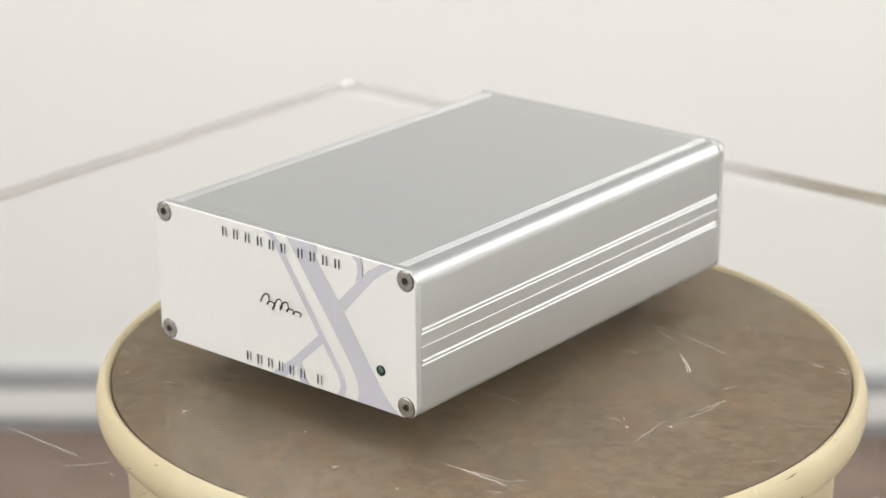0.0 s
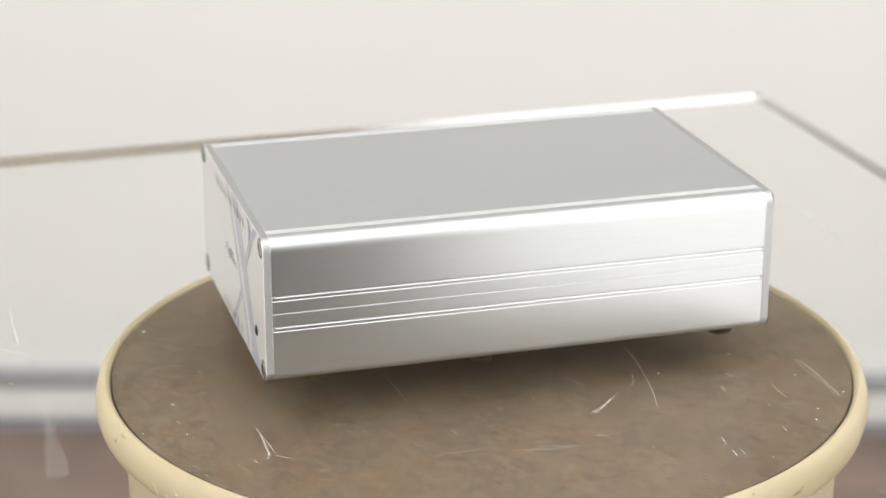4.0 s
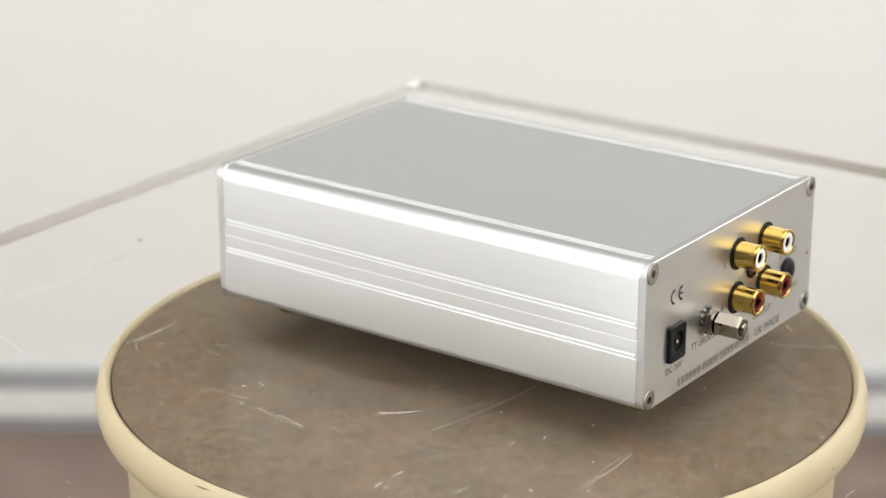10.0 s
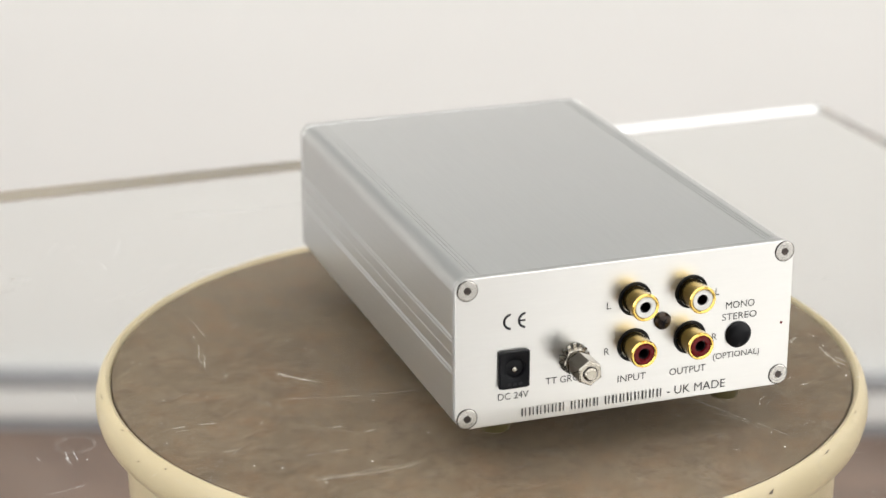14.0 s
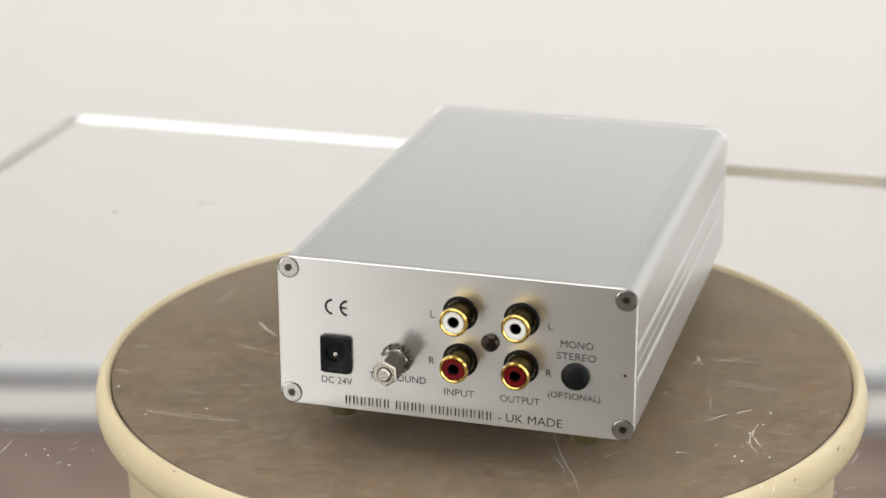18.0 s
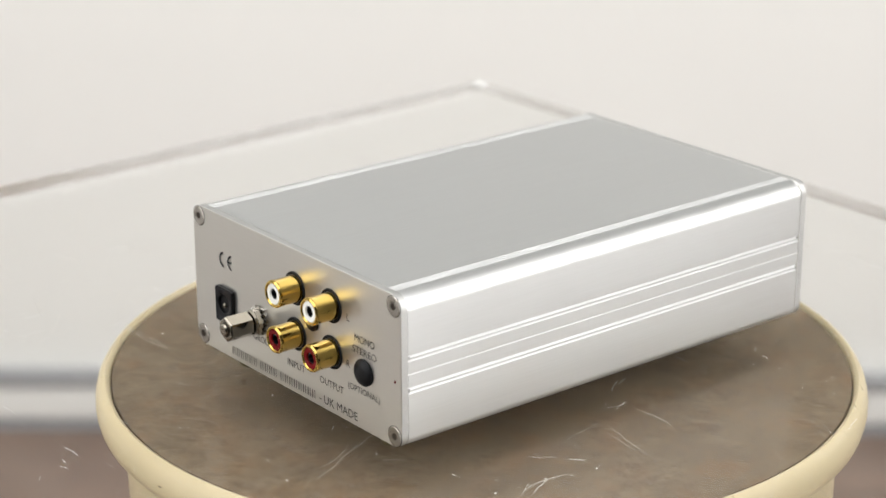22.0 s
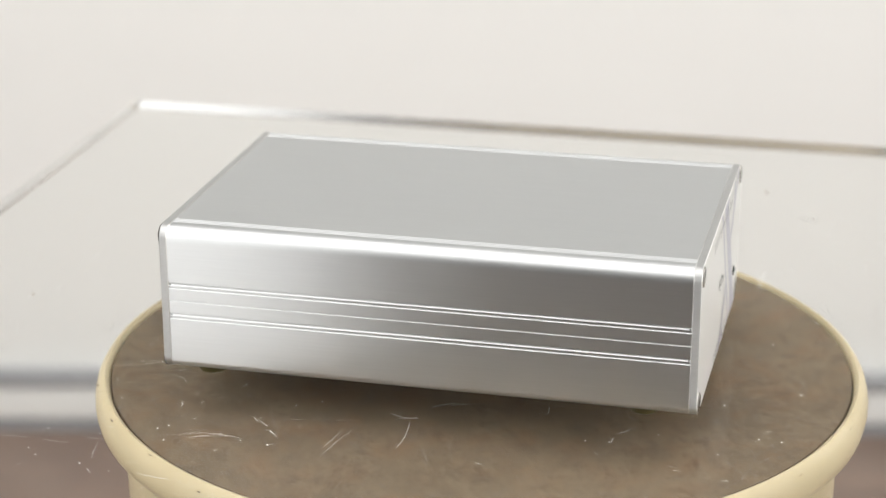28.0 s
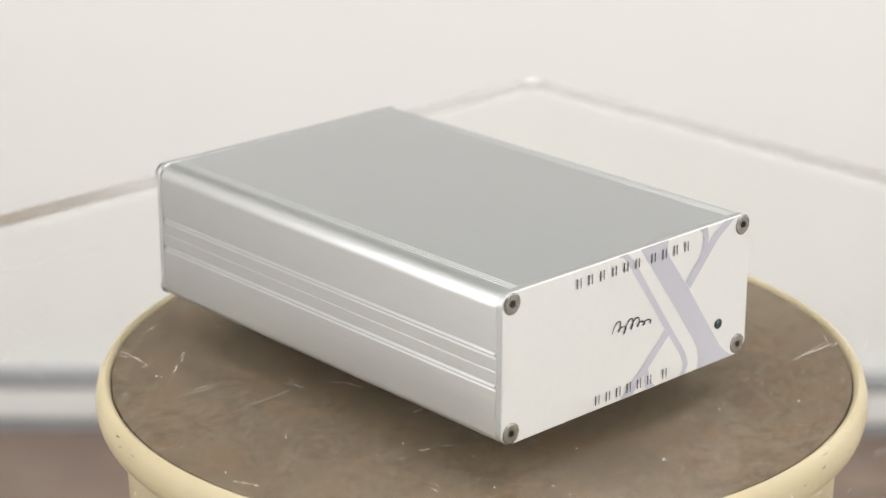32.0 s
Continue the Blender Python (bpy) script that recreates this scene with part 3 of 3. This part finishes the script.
WEST_MARKS = [
    (-0.1251, 0.0517, 0.0075, 255, 0, 1.8), (-0.0943, 0.0012, 0.003, 136, 0, 2.6), (-0.0917, 0.0455, 0.0031, 198, 0, 1.8), (-0.0662, 0.0079, 0.005, 147, 0, 1.8),
    (-0.0579, 0.137, 0.0104, 224, 0, 1.8), (-0.0521, 0.035, 0.0055, 255, 0, 1.8), (-0.0419, 0.1096, 0.0021, 84, 0, 2.6), (-0.0418, 0.1089, 0.0039, 237, 0, 1.8),
    (-0.0406, 0.1164, 0.0056, 264, 0, 1.8), (-0.0402, 0.0836, 0.0081, 134, 0, 1.2), (-0.0384, 0.0925, 0.0046, 189, 0, 2.6), (-0.038, 0.1154, 0.0176, 256, -45, 1.8),
    (-0.0362, 0.0906, 0.0038, 125, 0, 1.8), (-0.0342, 0.0934, 0.0047, 184, 0, 1.8), (-0.015, 0.1093, 0.0039, 154, 0, 1.8),
]
FRONT_SPECKS = [
    (0.0475, -0.153), (-0.0347, -0.1269), (-0.0235, -0.1196), (0.0069, -0.1178), (0.1207, -0.0992), (-0.0527, -0.0819), (0.0442, -0.0773), (0.0575, -0.0771),
    (0.0436, -0.0712), (-0.0912, -0.0673), (0.1474, -0.0435), (-0.1177, -0.0428), (-0.0875, -0.0417), (-0.1132, -0.0377), (0.0458, -0.0367), (0.1262, -0.031),
    (-0.1167, -0.0213), (0.1244, 0.0003),
]
REAR_SPECKS = [
    (0.0675, 0.0028), (-0.096, 0.0035), (0.121, 0.008), (-0.0923, 0.0095), (0.1218, 0.0241), (0.1034, 0.0273), (0.078, 0.0301), (0.1426, 0.0436),
    (0.135, 0.0504), (-0.1195, 0.0563), (0.0519, 0.0678), (-0.0554, 0.0964), (-0.049, 0.1025), (-0.0421, 0.1064), (-0.0301, 0.1187), (-0.0306, 0.1224),
    (-0.0392, 0.1232), (0.0295, 0.1242), (-0.0333, 0.1604),
]
make_scratches()

# ---------------- phono preamplifier ----------------
preamp = thing("phono_preamp", "small silver aluminium hi-fi preamplifier box on rubber feet", "amplifier")
W, H, ZC = 0.1084, 0.0471, 0.0298
FRONT_Y, REAR_Y, PLATE = -0.0838, 0.0838, 0.0026
Z0, Z1 = 0.0066, 0.0533          # body underside and top


def body_profile():
    half, rt, rb = 0.0541, 0.0050, 0.0032
    right = [(0.0, Z0), (half - rb, Z0)]
    for k in range(1, 6):
        a = radians(-90 + 90 * k / 6)
        right.append((half - rb + rb * _m.cos(a), Z0 + rb + rb * _m.sin(a)))
    right.append((half, Z0 + rb))

    def lip(z, w):
        # a small groove cut into the side
        right.extend([(half, z - w * 0.7), (half - 0.8 * w, z + w * 0.1), (half - 0.8 * w, z + w * 0.25), (half, z + w * 0.6)])

    for z, w in ((0.0235, 0.00055), (0.0248, 0.0007), (0.0292, 0.00032), (0.0335, 0.00055), (0.0348, 0.0007)):
        lip(z, w)
    right.append((half, Z1 - rt))
    for k in range(1, 13):
        a = radians(90 * k / 12)
        right.append((half - rt + rt * _m.cos(a), Z1 - rt + rt * _m.sin(a)))
    for x in (0.0482, 0.0470, 0.0458):
        right.extend([(x + 0.00022, Z1), (x + 0.00008, Z1 - 0.00018), (x - 0.00008, Z1 - 0.00018), (x - 0.00022, Z1)])
    right.append((0.0, Z1))
    return right + [(-x, z) for x, z in right[-2:0:-1]]


def make_body():
    line = body_profile()
    bm = bmesh.new()
    uv = bm.loops.layers.uv.new("grain")
    y0, y1 = FRONT_Y + PLATE, REAR_Y - PLATE
    a = [bm.verts.new((x, y0, z)) for x, z in line]
    b = [bm.verts.new((x, y1, z)) for x, z in line]
    run = [0.0]
    for q, r in zip(line, line[1:] + line[:1]):
        run.append(run[-1] + _m.dist(q, r))
    n = len(line)
    for i in range(n):
        j = (i + 1) % n
        face = bm.faces.new((a[i], a[j], b[j], b[i]))
        for loop, (u, v) in zip(face.loops, ((run[i], y0), (run[i + 1], y0), (run[i + 1], y1), (run[i], y1))):
            loop[uv].uv = (u, v)
    bm.faces.new(a[::-1])
    bm.faces.new(b)
    part("body", bm, M_BODY, preamp, "anodised aluminium extrusion with side grooves", smooth=12)


make_body()
front = part("front_panel", prism(round_rect(W, H, 0.0042, 8, 0, ZC), PLATE, 0.0002), M_FRONT, preamp, "off-white front plate with lilac cross print", pose(0, FRONT_Y, 0))
rear = part("rear_panel", prism(round_rect(W, H, 0.0042, 8, 0, ZC), PLATE, 0.0002), M_REAR, preamp, "satin silver rear plate with sockets", pose(0, REAR_Y - PLATE, 0))

# the plates' cut edges are bare metal
for ob in (front, rear):
    ob.data.materials.append(M_EDGE)
    for poly in ob.data.polygons:
        if abs(poly.normal.y) < 0.4:
            poly.material_index = 1


def facing(front_side, u, v, out=0.0):
    """A pose on a panel: u to the right as seen, v up from its middle, local -y outwards."""
    if not front_side:
        u = 1.01 * u + 0.0002
    if front_side:
        return pose(u, FRONT_Y - out, ZC + v)
    return pose(-u, REAR_Y + out, ZC + v, 0, 0, 180)


def on_panel(panel, m):
    """Local pose under a panel part."""
    return panel.matrix_basis.inverted() @ m


# corner screws
def hex_points(r, turn=0.0):
    return [(r * _m.cos(radians(60 * k + turn)), r * _m.sin(radians(60 * k + turn))) for k in range(6)]


def make_screw(m, turn):
    n = 36
    well = []
    for k in range(n):
        a = _m.tau * k / n
        well.append(0.00135 * _m.cos(_m.pi / 6) / _m.cos((a % (_m.pi / 3)) - _m.pi / 6))
    bm = bmesh.new()
    rings = []
    for radius, y in ((0.0031, 0.0), (0.0031, -0.00016), (0.0029, -0.00028), ("well", -0.00028), ("well", -0.00004)):
        ring = []
        for k in range(n):
            r = well[k] if radius == "well" else radius
            a = _m.tau * k / n + radians(turn)
            ring.append(bm.verts.new((r * _m.cos(a), y, r * _m.sin(a))))
        rings.append(ring)
    for a, b in zip(rings, rings[1:]):
        for k in range(n):
            j = (k + 1) % n
            bm.faces.new((a[k], a[j], b[j], b[k]))
    bm.faces.new(rings[-1])
    s = part("screw", bm, M_STEEL, preamp, "steel socket-head screw", m)
    # shallow socket and rim gap get their shade from a dark colour
    part("hex_socket", prism(hex_points(0.00115, turn), 0.0001), M_GAPSHADE, s, "", pose(0, -0.00015, 0))
    part("rim_gap", lathe([(0.0031, 0.0), (0.00330, 0.0), (0.00330, -0.00004), (0.0031, -0.00004)], 28, "y", closed=True), M_GAPSHADE, s)


for side in (True, False):
    for u in (-0.0503, 0.0503):
        for v in (-0.0201, 0.0201):
            make_screw(facing(side, u, v), 37 * u * v * 1e4)


def outline_part(name, pts, mat, panel, front_side, out=0.00006, label=""):
    """A printed flat shape; points u, v in millimetres from the panel's middle."""
    bm = bmesh.new()
    bm.faces.new([bm.verts.new((u / 1000, 0, v / 1000)) for u, v in pts])
    bm.normal_update()
    bmesh.ops.triangulate(bm, faces=bm.faces)
    ob = part(name, bm, mat, panel, label, on_panel(panel, facing(front_side, 0, 0, out)))
    for poly in ob.data.polygons:
        poly.use_smooth = False
        if poly.normal.y > 0:
            poly.flip()
    ob.data.update()
    return ob


def bar(name, u, v, w, h, mat, panel, front_side, slant=0.0):
    return outline_part(name, [(u - slant, v - h / 2), (u + w - slant, v - h / 2), (u + w + slant, v + h / 2), (u + slant, v + h / 2)], mat, panel, front_side, 0.00024)


# front print: big lilac cross
EDGE_V = 23.4
outline_part("cross_stroke", [(3, EDGE_V), (18, 2.8), (28.6, -12.2), (30.8, -16.5), (31.5, -20), (31, -EDGE_V), (48, -EDGE_V), (44.5, -21), (41.5, -18), (25.9, 4.7), (16.4, 17.5), (15.2, 20), (15.6, EDGE_V)], M_LILAC, front, True, label="wide lilac printed stroke")
outline_part("cross_stroke", [(-7, EDGE_V), (-4.2, 22.3), (-2, 20), (13.6, -3), (22.8, -16.2), (24.2, -19.5), (23.9, -21.8), (22.6, -EDGE_V), (25.6, -EDGE_V), (26.6, -20), (25.2, -16), (15.8, -2.4), (0.4, 20.5), (-2.6, EDGE_V)], M_LILAC, front, True, label="thin lilac printed stroke")
outline_part("cross_stroke", [(26.2, 4.9), (38.5, 18), (46.5, EDGE_V), (41.5, EDGE_V), (36, 20), (24.0, 7.6)], M_LILAC, front, True, 0.00012)
outline_part("cross_stroke", [(29.4, EDGE_V), (31.6, 21.5), (31.9, 18.5), (31.0, 15.2), (33.6, 17.2), (34.0, 20.5), (33.2, EDGE_V)], M_LILAC, front, True, 0.00018)
outline_part("cross_stroke", [(15.6, -5.6), (17.2, -8.0), (6.2, -18.2), (1.0, -EDGE_V), (-4.6, -EDGE_V), (4.2, -16.4)], M_LILAC, front, True, 0.00012)
outline_part("cross_stroke", [(9.6, -12.6), (8.0, -16.5), (8.6, -20), (11.5, -EDGE_V), (7.5, -EDGE_V), (6.4, -20.5), (6.4, -16.0)], M_LILAC, front, True, 0.00018)

# lettering of the maker and model as plain bars
for u in (-24.4, -19.6, -14.6, -9.4, -4.4, 0.6, 7.6, 12.6, 17.6, 22.6):
    for du, w in ((0.2, 0.46), (1.75, 0.34)):
        bar("bar", u + du, 19.3, w, 3.1, M_INK, front, True)
for u in (-15.4, -10.8, -6.2, -1.6, 3.0, 7.6, 14.6):
    for du, w in ((0.1, 0.46), (1.6, 0.34)):
        bar("bar", u + du, -20.3, w, 3.1, M_INK, front, True)


def make_squiggle():
    bm = bmesh.new()
    pts = []
    # six slanted loops: tall, low, tall with a tail, tall, low, low
    tall, tail = (3.4, 1.3, 3.2, 3.0, 1.3, 1.3), (0.2, 0.1, 1.5, 0.1, 0.1, 0.2)
    for k in range(6 * 24 + 1):
        c, a = min(k // 24, 5), _m.tau * (k / 24 % 1.0 if k < 144 else 1.0)
        rise = (1 - _m.cos(a)) / 2
        z = tall[c] * rise - tail[c] * _m.sin(a / 2 + 1.2) ** 8
        x = -8.4 + 2.75 * k / 24 - 0.75 * _m.sin(a) + 0.38 * z
        pts.append((x / 1000, (z - 1.0 - 0.06 * x) / 1000))
    stroke(bm, pts, 0.00038, 0.0)
    for q in bm.verts:
        q.co = Vector((q.co.x, 0, q.co.y))
    part("model_flourish", bm, M_INK, front, "black handwritten flourish", on_panel(front, facing(True, 0, 0, 0.00024)))


make_squiggle()
led = part("indicator_light", lathe([(0, 0.0006), (0.0017, 0.0006), (0.0017, -0.0002), (0.0015, -0.0003), (0.0014, 0.0001)], 24, "y"), M_BLACK, preamp, "unlit green indicator light", facing(True, 0.0405, -0.0107))
part("lens", lathe([(0.0014, 0.0), (0.0012, -0.0003), (0.0007, -0.0005), (0, -0.00055)], 20, "y"), M_LED, led)


# rear print
def words(text, u, v, height, panel=rear, front_side=False, width=0.0):
    data = bpy.data.curves.new("lettering", "FONT")
    data.body, data.align_x, data.align_y, data.size = text, "CENTER", "CENTER", 1.0
    data.resolution_u = 3
    tmp = new("lettering", data)
    deps = bpy.context.evaluated_depsgraph_get()
    me = bpy.data.meshes.new_from_object(tmp.evaluated_get(deps))
    bpy.data.objects.remove(tmp)
    xs, ys = [q.co.x for q in me.vertices], [q.co.y for q in me.vertices]
    k = height / (max(ys) - min(ys))
    kx = width / (max(xs) - min(xs)) if width else k
    mx, my = (max(xs) + min(xs)) / 2, (max(ys) + min(ys)) / 2
    for q in me.vertices:
        q.co = Vector(((q.co.x - mx) * kx, 0, (q.co.y - my) * k))
    me.materials.clear()
    me.materials.append(M_PRINT)
    ob = new("lettering", me)
    ob.parent = panel
    ob.matrix_basis = on_panel(panel, facing(front_side, u / 1000, v / 1000, 0.0001))
    return ob


mm = 0.001
words("DC 24V", -36, -14.6, 2.2 * mm, width=9.6 * mm)
words("TT GROUND", -17.2, -11.6, 2.2 * mm, width=17.6 * mm)
words("INPUT", 1.6, -14.2, 2.2 * mm, width=9.2 * mm)
words("OUTPUT", 19.8, -14.3, 2.2 * mm, width=12.0 * mm)
words("MONO", 36.4, 4.9, 2.3 * mm, width=9.6 * mm)
words("STEREO", 36.3, 1.2, 2.2 * mm, width=11.6 * mm)
words("(OPTIONAL)", 35.8, -11.6, 2.6 * mm, width=15.6 * mm)
words("L", -6.4, 9.9, 2.2 * mm)
words("R", -6.7, -4.7, 2.2 * mm)
words("L", 28.6, 9.9, 2.2 * mm)
words("R", 28.3, -4.7, 2.2 * mm)
words("- UK MADE", 22.9, -20.4, 2.7 * mm, width=19.4 * mm)
u = -34.0
for count in (6, 4, 8):
    for _ in range(count):
        bar("bar", u + 0.25, -20.4, 0.42, 2.7, M_PRINT, rear, False)
        bar("bar", u + 1.4, -20.4, 0.30, 2.7, M_PRINT, rear, False)
        u += 2.42
    u += 1.3


def arc_mark(name, cu, cv, r, w, a0, a1, n=16):
    pts = [(cu + (r + w / 2) * _m.cos(radians(a0 + (a1 - a0) * k / n)), cv + (r + w / 2) * _m.sin(radians(a0 + (a1 - a0) * k / n))) for k in range(n + 1)]
    pts += [(cu + (r - w / 2) * _m.cos(radians(a1 + (a0 - a1) * k / n)), cv + (r - w / 2) * _m.sin(radians(a1 + (a0 - a1) * k / n))) for k in range(n + 1)]
    outline_part(name, pts, M_INK, rear, False, 0.0001)


arc_mark("conformity_mark", -37.2, 8.9, 2.2, 0.72, 95, 265)
arc_mark("conformity_mark", -32.6, 8.9, 2.2, 0.72, 95, 265)
outline_part("conformity_mark", [(-34.6, 8.6), (-32.8, 8.6), (-32.8, 9.2), (-34.6, 9.2)], M_INK, rear, False, 0.00012)


# rear sockets
def make_rca(u, v, insulator, colour):
    m = facing(False, u, v)
    barrel = [(0.0036, 0.0), (0.0042, -0.0003), (0.0042, -0.0066), (0.0043, -0.0069), (0.0043, -0.0077), (0.0040, -0.0082), (0.0036, -0.0082), (0.0033, -0.0078), (0.0033, -0.001), (0, -0.001)]
    s = part("rca_socket", lathe(barrel, 40, "y"), M_GOLD, preamp, "gold-plated socket with a " + colour + " insulator", m)
    part("base_ring", lathe([(0.0036, 0.0), (0.0053, 0.0), (0.0053, -0.0002), (0.0051, -0.00035), (0.0044, -0.00035)], 36, "y"), M_BLACK, s, "thin black ring round the barrel")
    part("insulator", lathe([(0.0033, -0.0055), (0.0033, -0.0076), (0.0031, -0.0079), (0.0019, -0.0079), (0.0017, -0.0075), (0.0016, -0.0020), (0, -0.0020)], 32, "y"), insulator, s, colour + " plastic insulator")
    part("bore", lathe([(0.0017, -0.0074), (0.00155, -0.0074), (0.00155, -0.0022), (0, -0.0022)], 24, "y"), M_BLACK, s)


make_rca(0.0019, 0.0110, M_WHITEPL, "white")
make_rca(0.0201, 0.0110, M_WHITEPL, "white")
make_rca(0.0019, -0.0037, M_REDPL, "red")
make_rca(0.0201, -0.0037, M_REDPL, "red")

cs = part("cross_head_screw", lathe([(0, 0.0), (0.0027, 0.0), (0.0027, -0.0007), (0.0020, -0.0014), (0.0008, -0.0017), (0, -0.0017)], 28, "y"), M_BLACKSCREW, preamp, "blackened cross-head screw", facing(False, 0.0109, 0.0029))
# raised black bars take the place of the shaded cross slot
for turn in (20, 110):
    part("cross_shade", box(0.0022, 0.0006, 0.0005, 0, -0.0016, -0.00025), M_BLACK, cs, "", pose(0, 0, 0, 0, turn, 0))

part("blanking_plug", lathe([(0.0042, 0.0), (0.0042, -0.0006), (0.0036, -0.0013), (0.0022, -0.0018), (0, -0.0020)], 32, "y"), M_BLACK, preamp, "black domed rubber plug", facing(False, 0.0361, -0.0049))


def make_dc_jack():
    m = facing(False, -0.0360, -0.0060)
    r, n = 0.0031, 40
    outer, turned = [], []
    for k in range(n):
        c, d = _m.cos(_m.tau * (k + 0.5) / n), _m.sin(_m.tau * (k + 0.5) / n)
        reach = 1 / max(abs(c) / 0.0047, abs(d) / 0.0059)
        outer.append((c * reach, d * reach))
        turned.append((r * c, 0.0006 + r * d))
    bm = bmesh.new()
    # a block with a round well: rings of equal count from the outline to the well's floor
    rings = []
    for line, y in ((outer, 0.0), (outer, -0.0012), ([(q[0] * 0.95, q[1] * 0.96) for q in outer], -0.0014), ([(q[0] * 1.12, 0.0006 + (q[1] - 0.0006) * 1.12) for q in turned], -0.0014), (turned, -0.0012), (turned, -0.0002)):
        rings.append([bm.verts.new((q[0], y, q[1])) for q in line])
    for a, b in zip(rings, rings[1:]):
        for i in range(len(a)):
            k = (i + 1) % len(a)
            bm.faces.new((a[i], a[k], b[k], b[i]))
    bm.faces.new(rings[-1])
    j = part("power_jack", bm, M_BLACK, preamp, "black square power inlet", m)
    part("well", lathe([(0.0030, -0.0004), (0, -0.0004)], n, "y"), M_BLACK, j)
    part("pin", lathe([(0, -0.0013), (0.0006, -0.0012), (0.0008, -0.0010), (0.0008, -0.0004), (0, -0.0004)], 16, "y"), M_NICKEL, j, "bright centre pin")
    for k in range(3):
        part("bar", box(0.0011, 0.0002, 0.0009, -0.0017 + 0.0017 * k, -0.00142, -0.0049), M_INK, j)


make_dc_jack()


def make_ground_post():
    m = facing(False, -0.0172, -0.0052)
    g = part("ground_post", lathe([(0, 0.0), (0.0020, 0.0), (0.0020, -0.0134), (0.0016, -0.0139), (0, -0.0139)], 24, "y"), M_NICKEL, preamp, "nickel-plated earth terminal post", m)
    bm = bmesh.new()
    for k in range(14):
        a = _m.tau * k / 14
        box(0.0011, 0.0008, 0.0016, bm=bm)
        for q in list(bm.verts)[-8:]:
            x, y, z = q.co.x, q.co.y, q.co.z + 0.0032
            q.co = Vector((x * _m.cos(a) - z * _m.sin(a), y - 0.0006 + 0.3 * x, x * _m.sin(a) + z * _m.cos(a)))
    lathe([(0.0021, -0.0002), (0.0036, -0.0002), (0.0036, -0.0009), (0.0021, -0.0009)], 28, "y", bm, True)
    part("star_washer", bm, M_STEEL, g, "toothed lock washer")
    part("lock_nut", prism(hex_points(0.0042, 10), -0.0021, 0.0003), M_NICKEL, g, "", pose(0, -0.0011, 0))
    part("spacer", lathe([(0.0021, -0.0033), (0.0038, -0.0033), (0.0038, -0.0042), (0.0021, -0.0042)], 28, "y", closed=True), M_NICKEL, g)
    part("hex_nut", prism(hex_points(0.0040, 35), -0.0084, 0.0004), M_NICKEL, g, "long bright hexagonal nut", pose(0, -0.0045, 0))
    # dark ring coloured in for the shaded gap round the rod
    part("seam", lathe([(0.0020, -0.0129), (0.0023, -0.0129), (0.0023, -0.01305), (0.0020, -0.01305)], 24, "y", closed=True), M_GAPSHADE, g)


make_ground_post()

part("red_spot", lathe([(0.0005, 0.0), (0.0004, -0.0001), (0, -0.00012)], 12, "y"), M_REDPL, preamp, "tiny red spot of paint", facing(False, 0.0505, -0.0030))

for x in (-0.038, 0.038):
    for y in (-0.0660, 0.0735):
        part("foot", lathe([(0, 0.0), (0.0036, 0.0001), (0.0044, 0.0006), (0.0048, 0.0018), (0.0050, 0.0040), (0.0050, Z0 + 0.0003), (0, Z0 + 0.0003)], 28), M_FOOT, preamp, "amber rubber foot", pose(x, y, 0.0002))

# small black blocks stand for the shade in the grooves' end slots
for x in (-0.0537, 0.0537):
    for y in (-0.0808, 0.0808):
        for z in (0.0342, 0.0242):
            part("notch_shade", box(0.0007, 0.0006, 0.0009, x, y, z - 0.0005), M_BLACK, preamp)

# ---------------- movement ----------------
PREAMP_AT = pose(-0.0099, 0.0112, 0.0, 0, 0, -38.05)
TURN = ((0, 0.0), (2, -0.07), (4, -0.16), (6, -0.18), (8, -0.06), (10, 0.04), (12, 0.06), (14, -0.04), (16, -0.11), (18, -0.25), (20, -0.51), (22, -0.82), (24, -1.07), (26, -1.08), (28, -0.89), (30, -0.50), (32, 0.0))


def motions():
    spins = [(float(t), pose(0, 0, 0, 0, 0, -8.70 * t + off)) for t, off in TURN]
    walk(turntable, spins)
    walk(sheet, [(t, m @ SHEET_AT) for t, m in spins])
    walk(preamp, [(t, m @ PREAMP_AT) for t, m in spins])


motions()
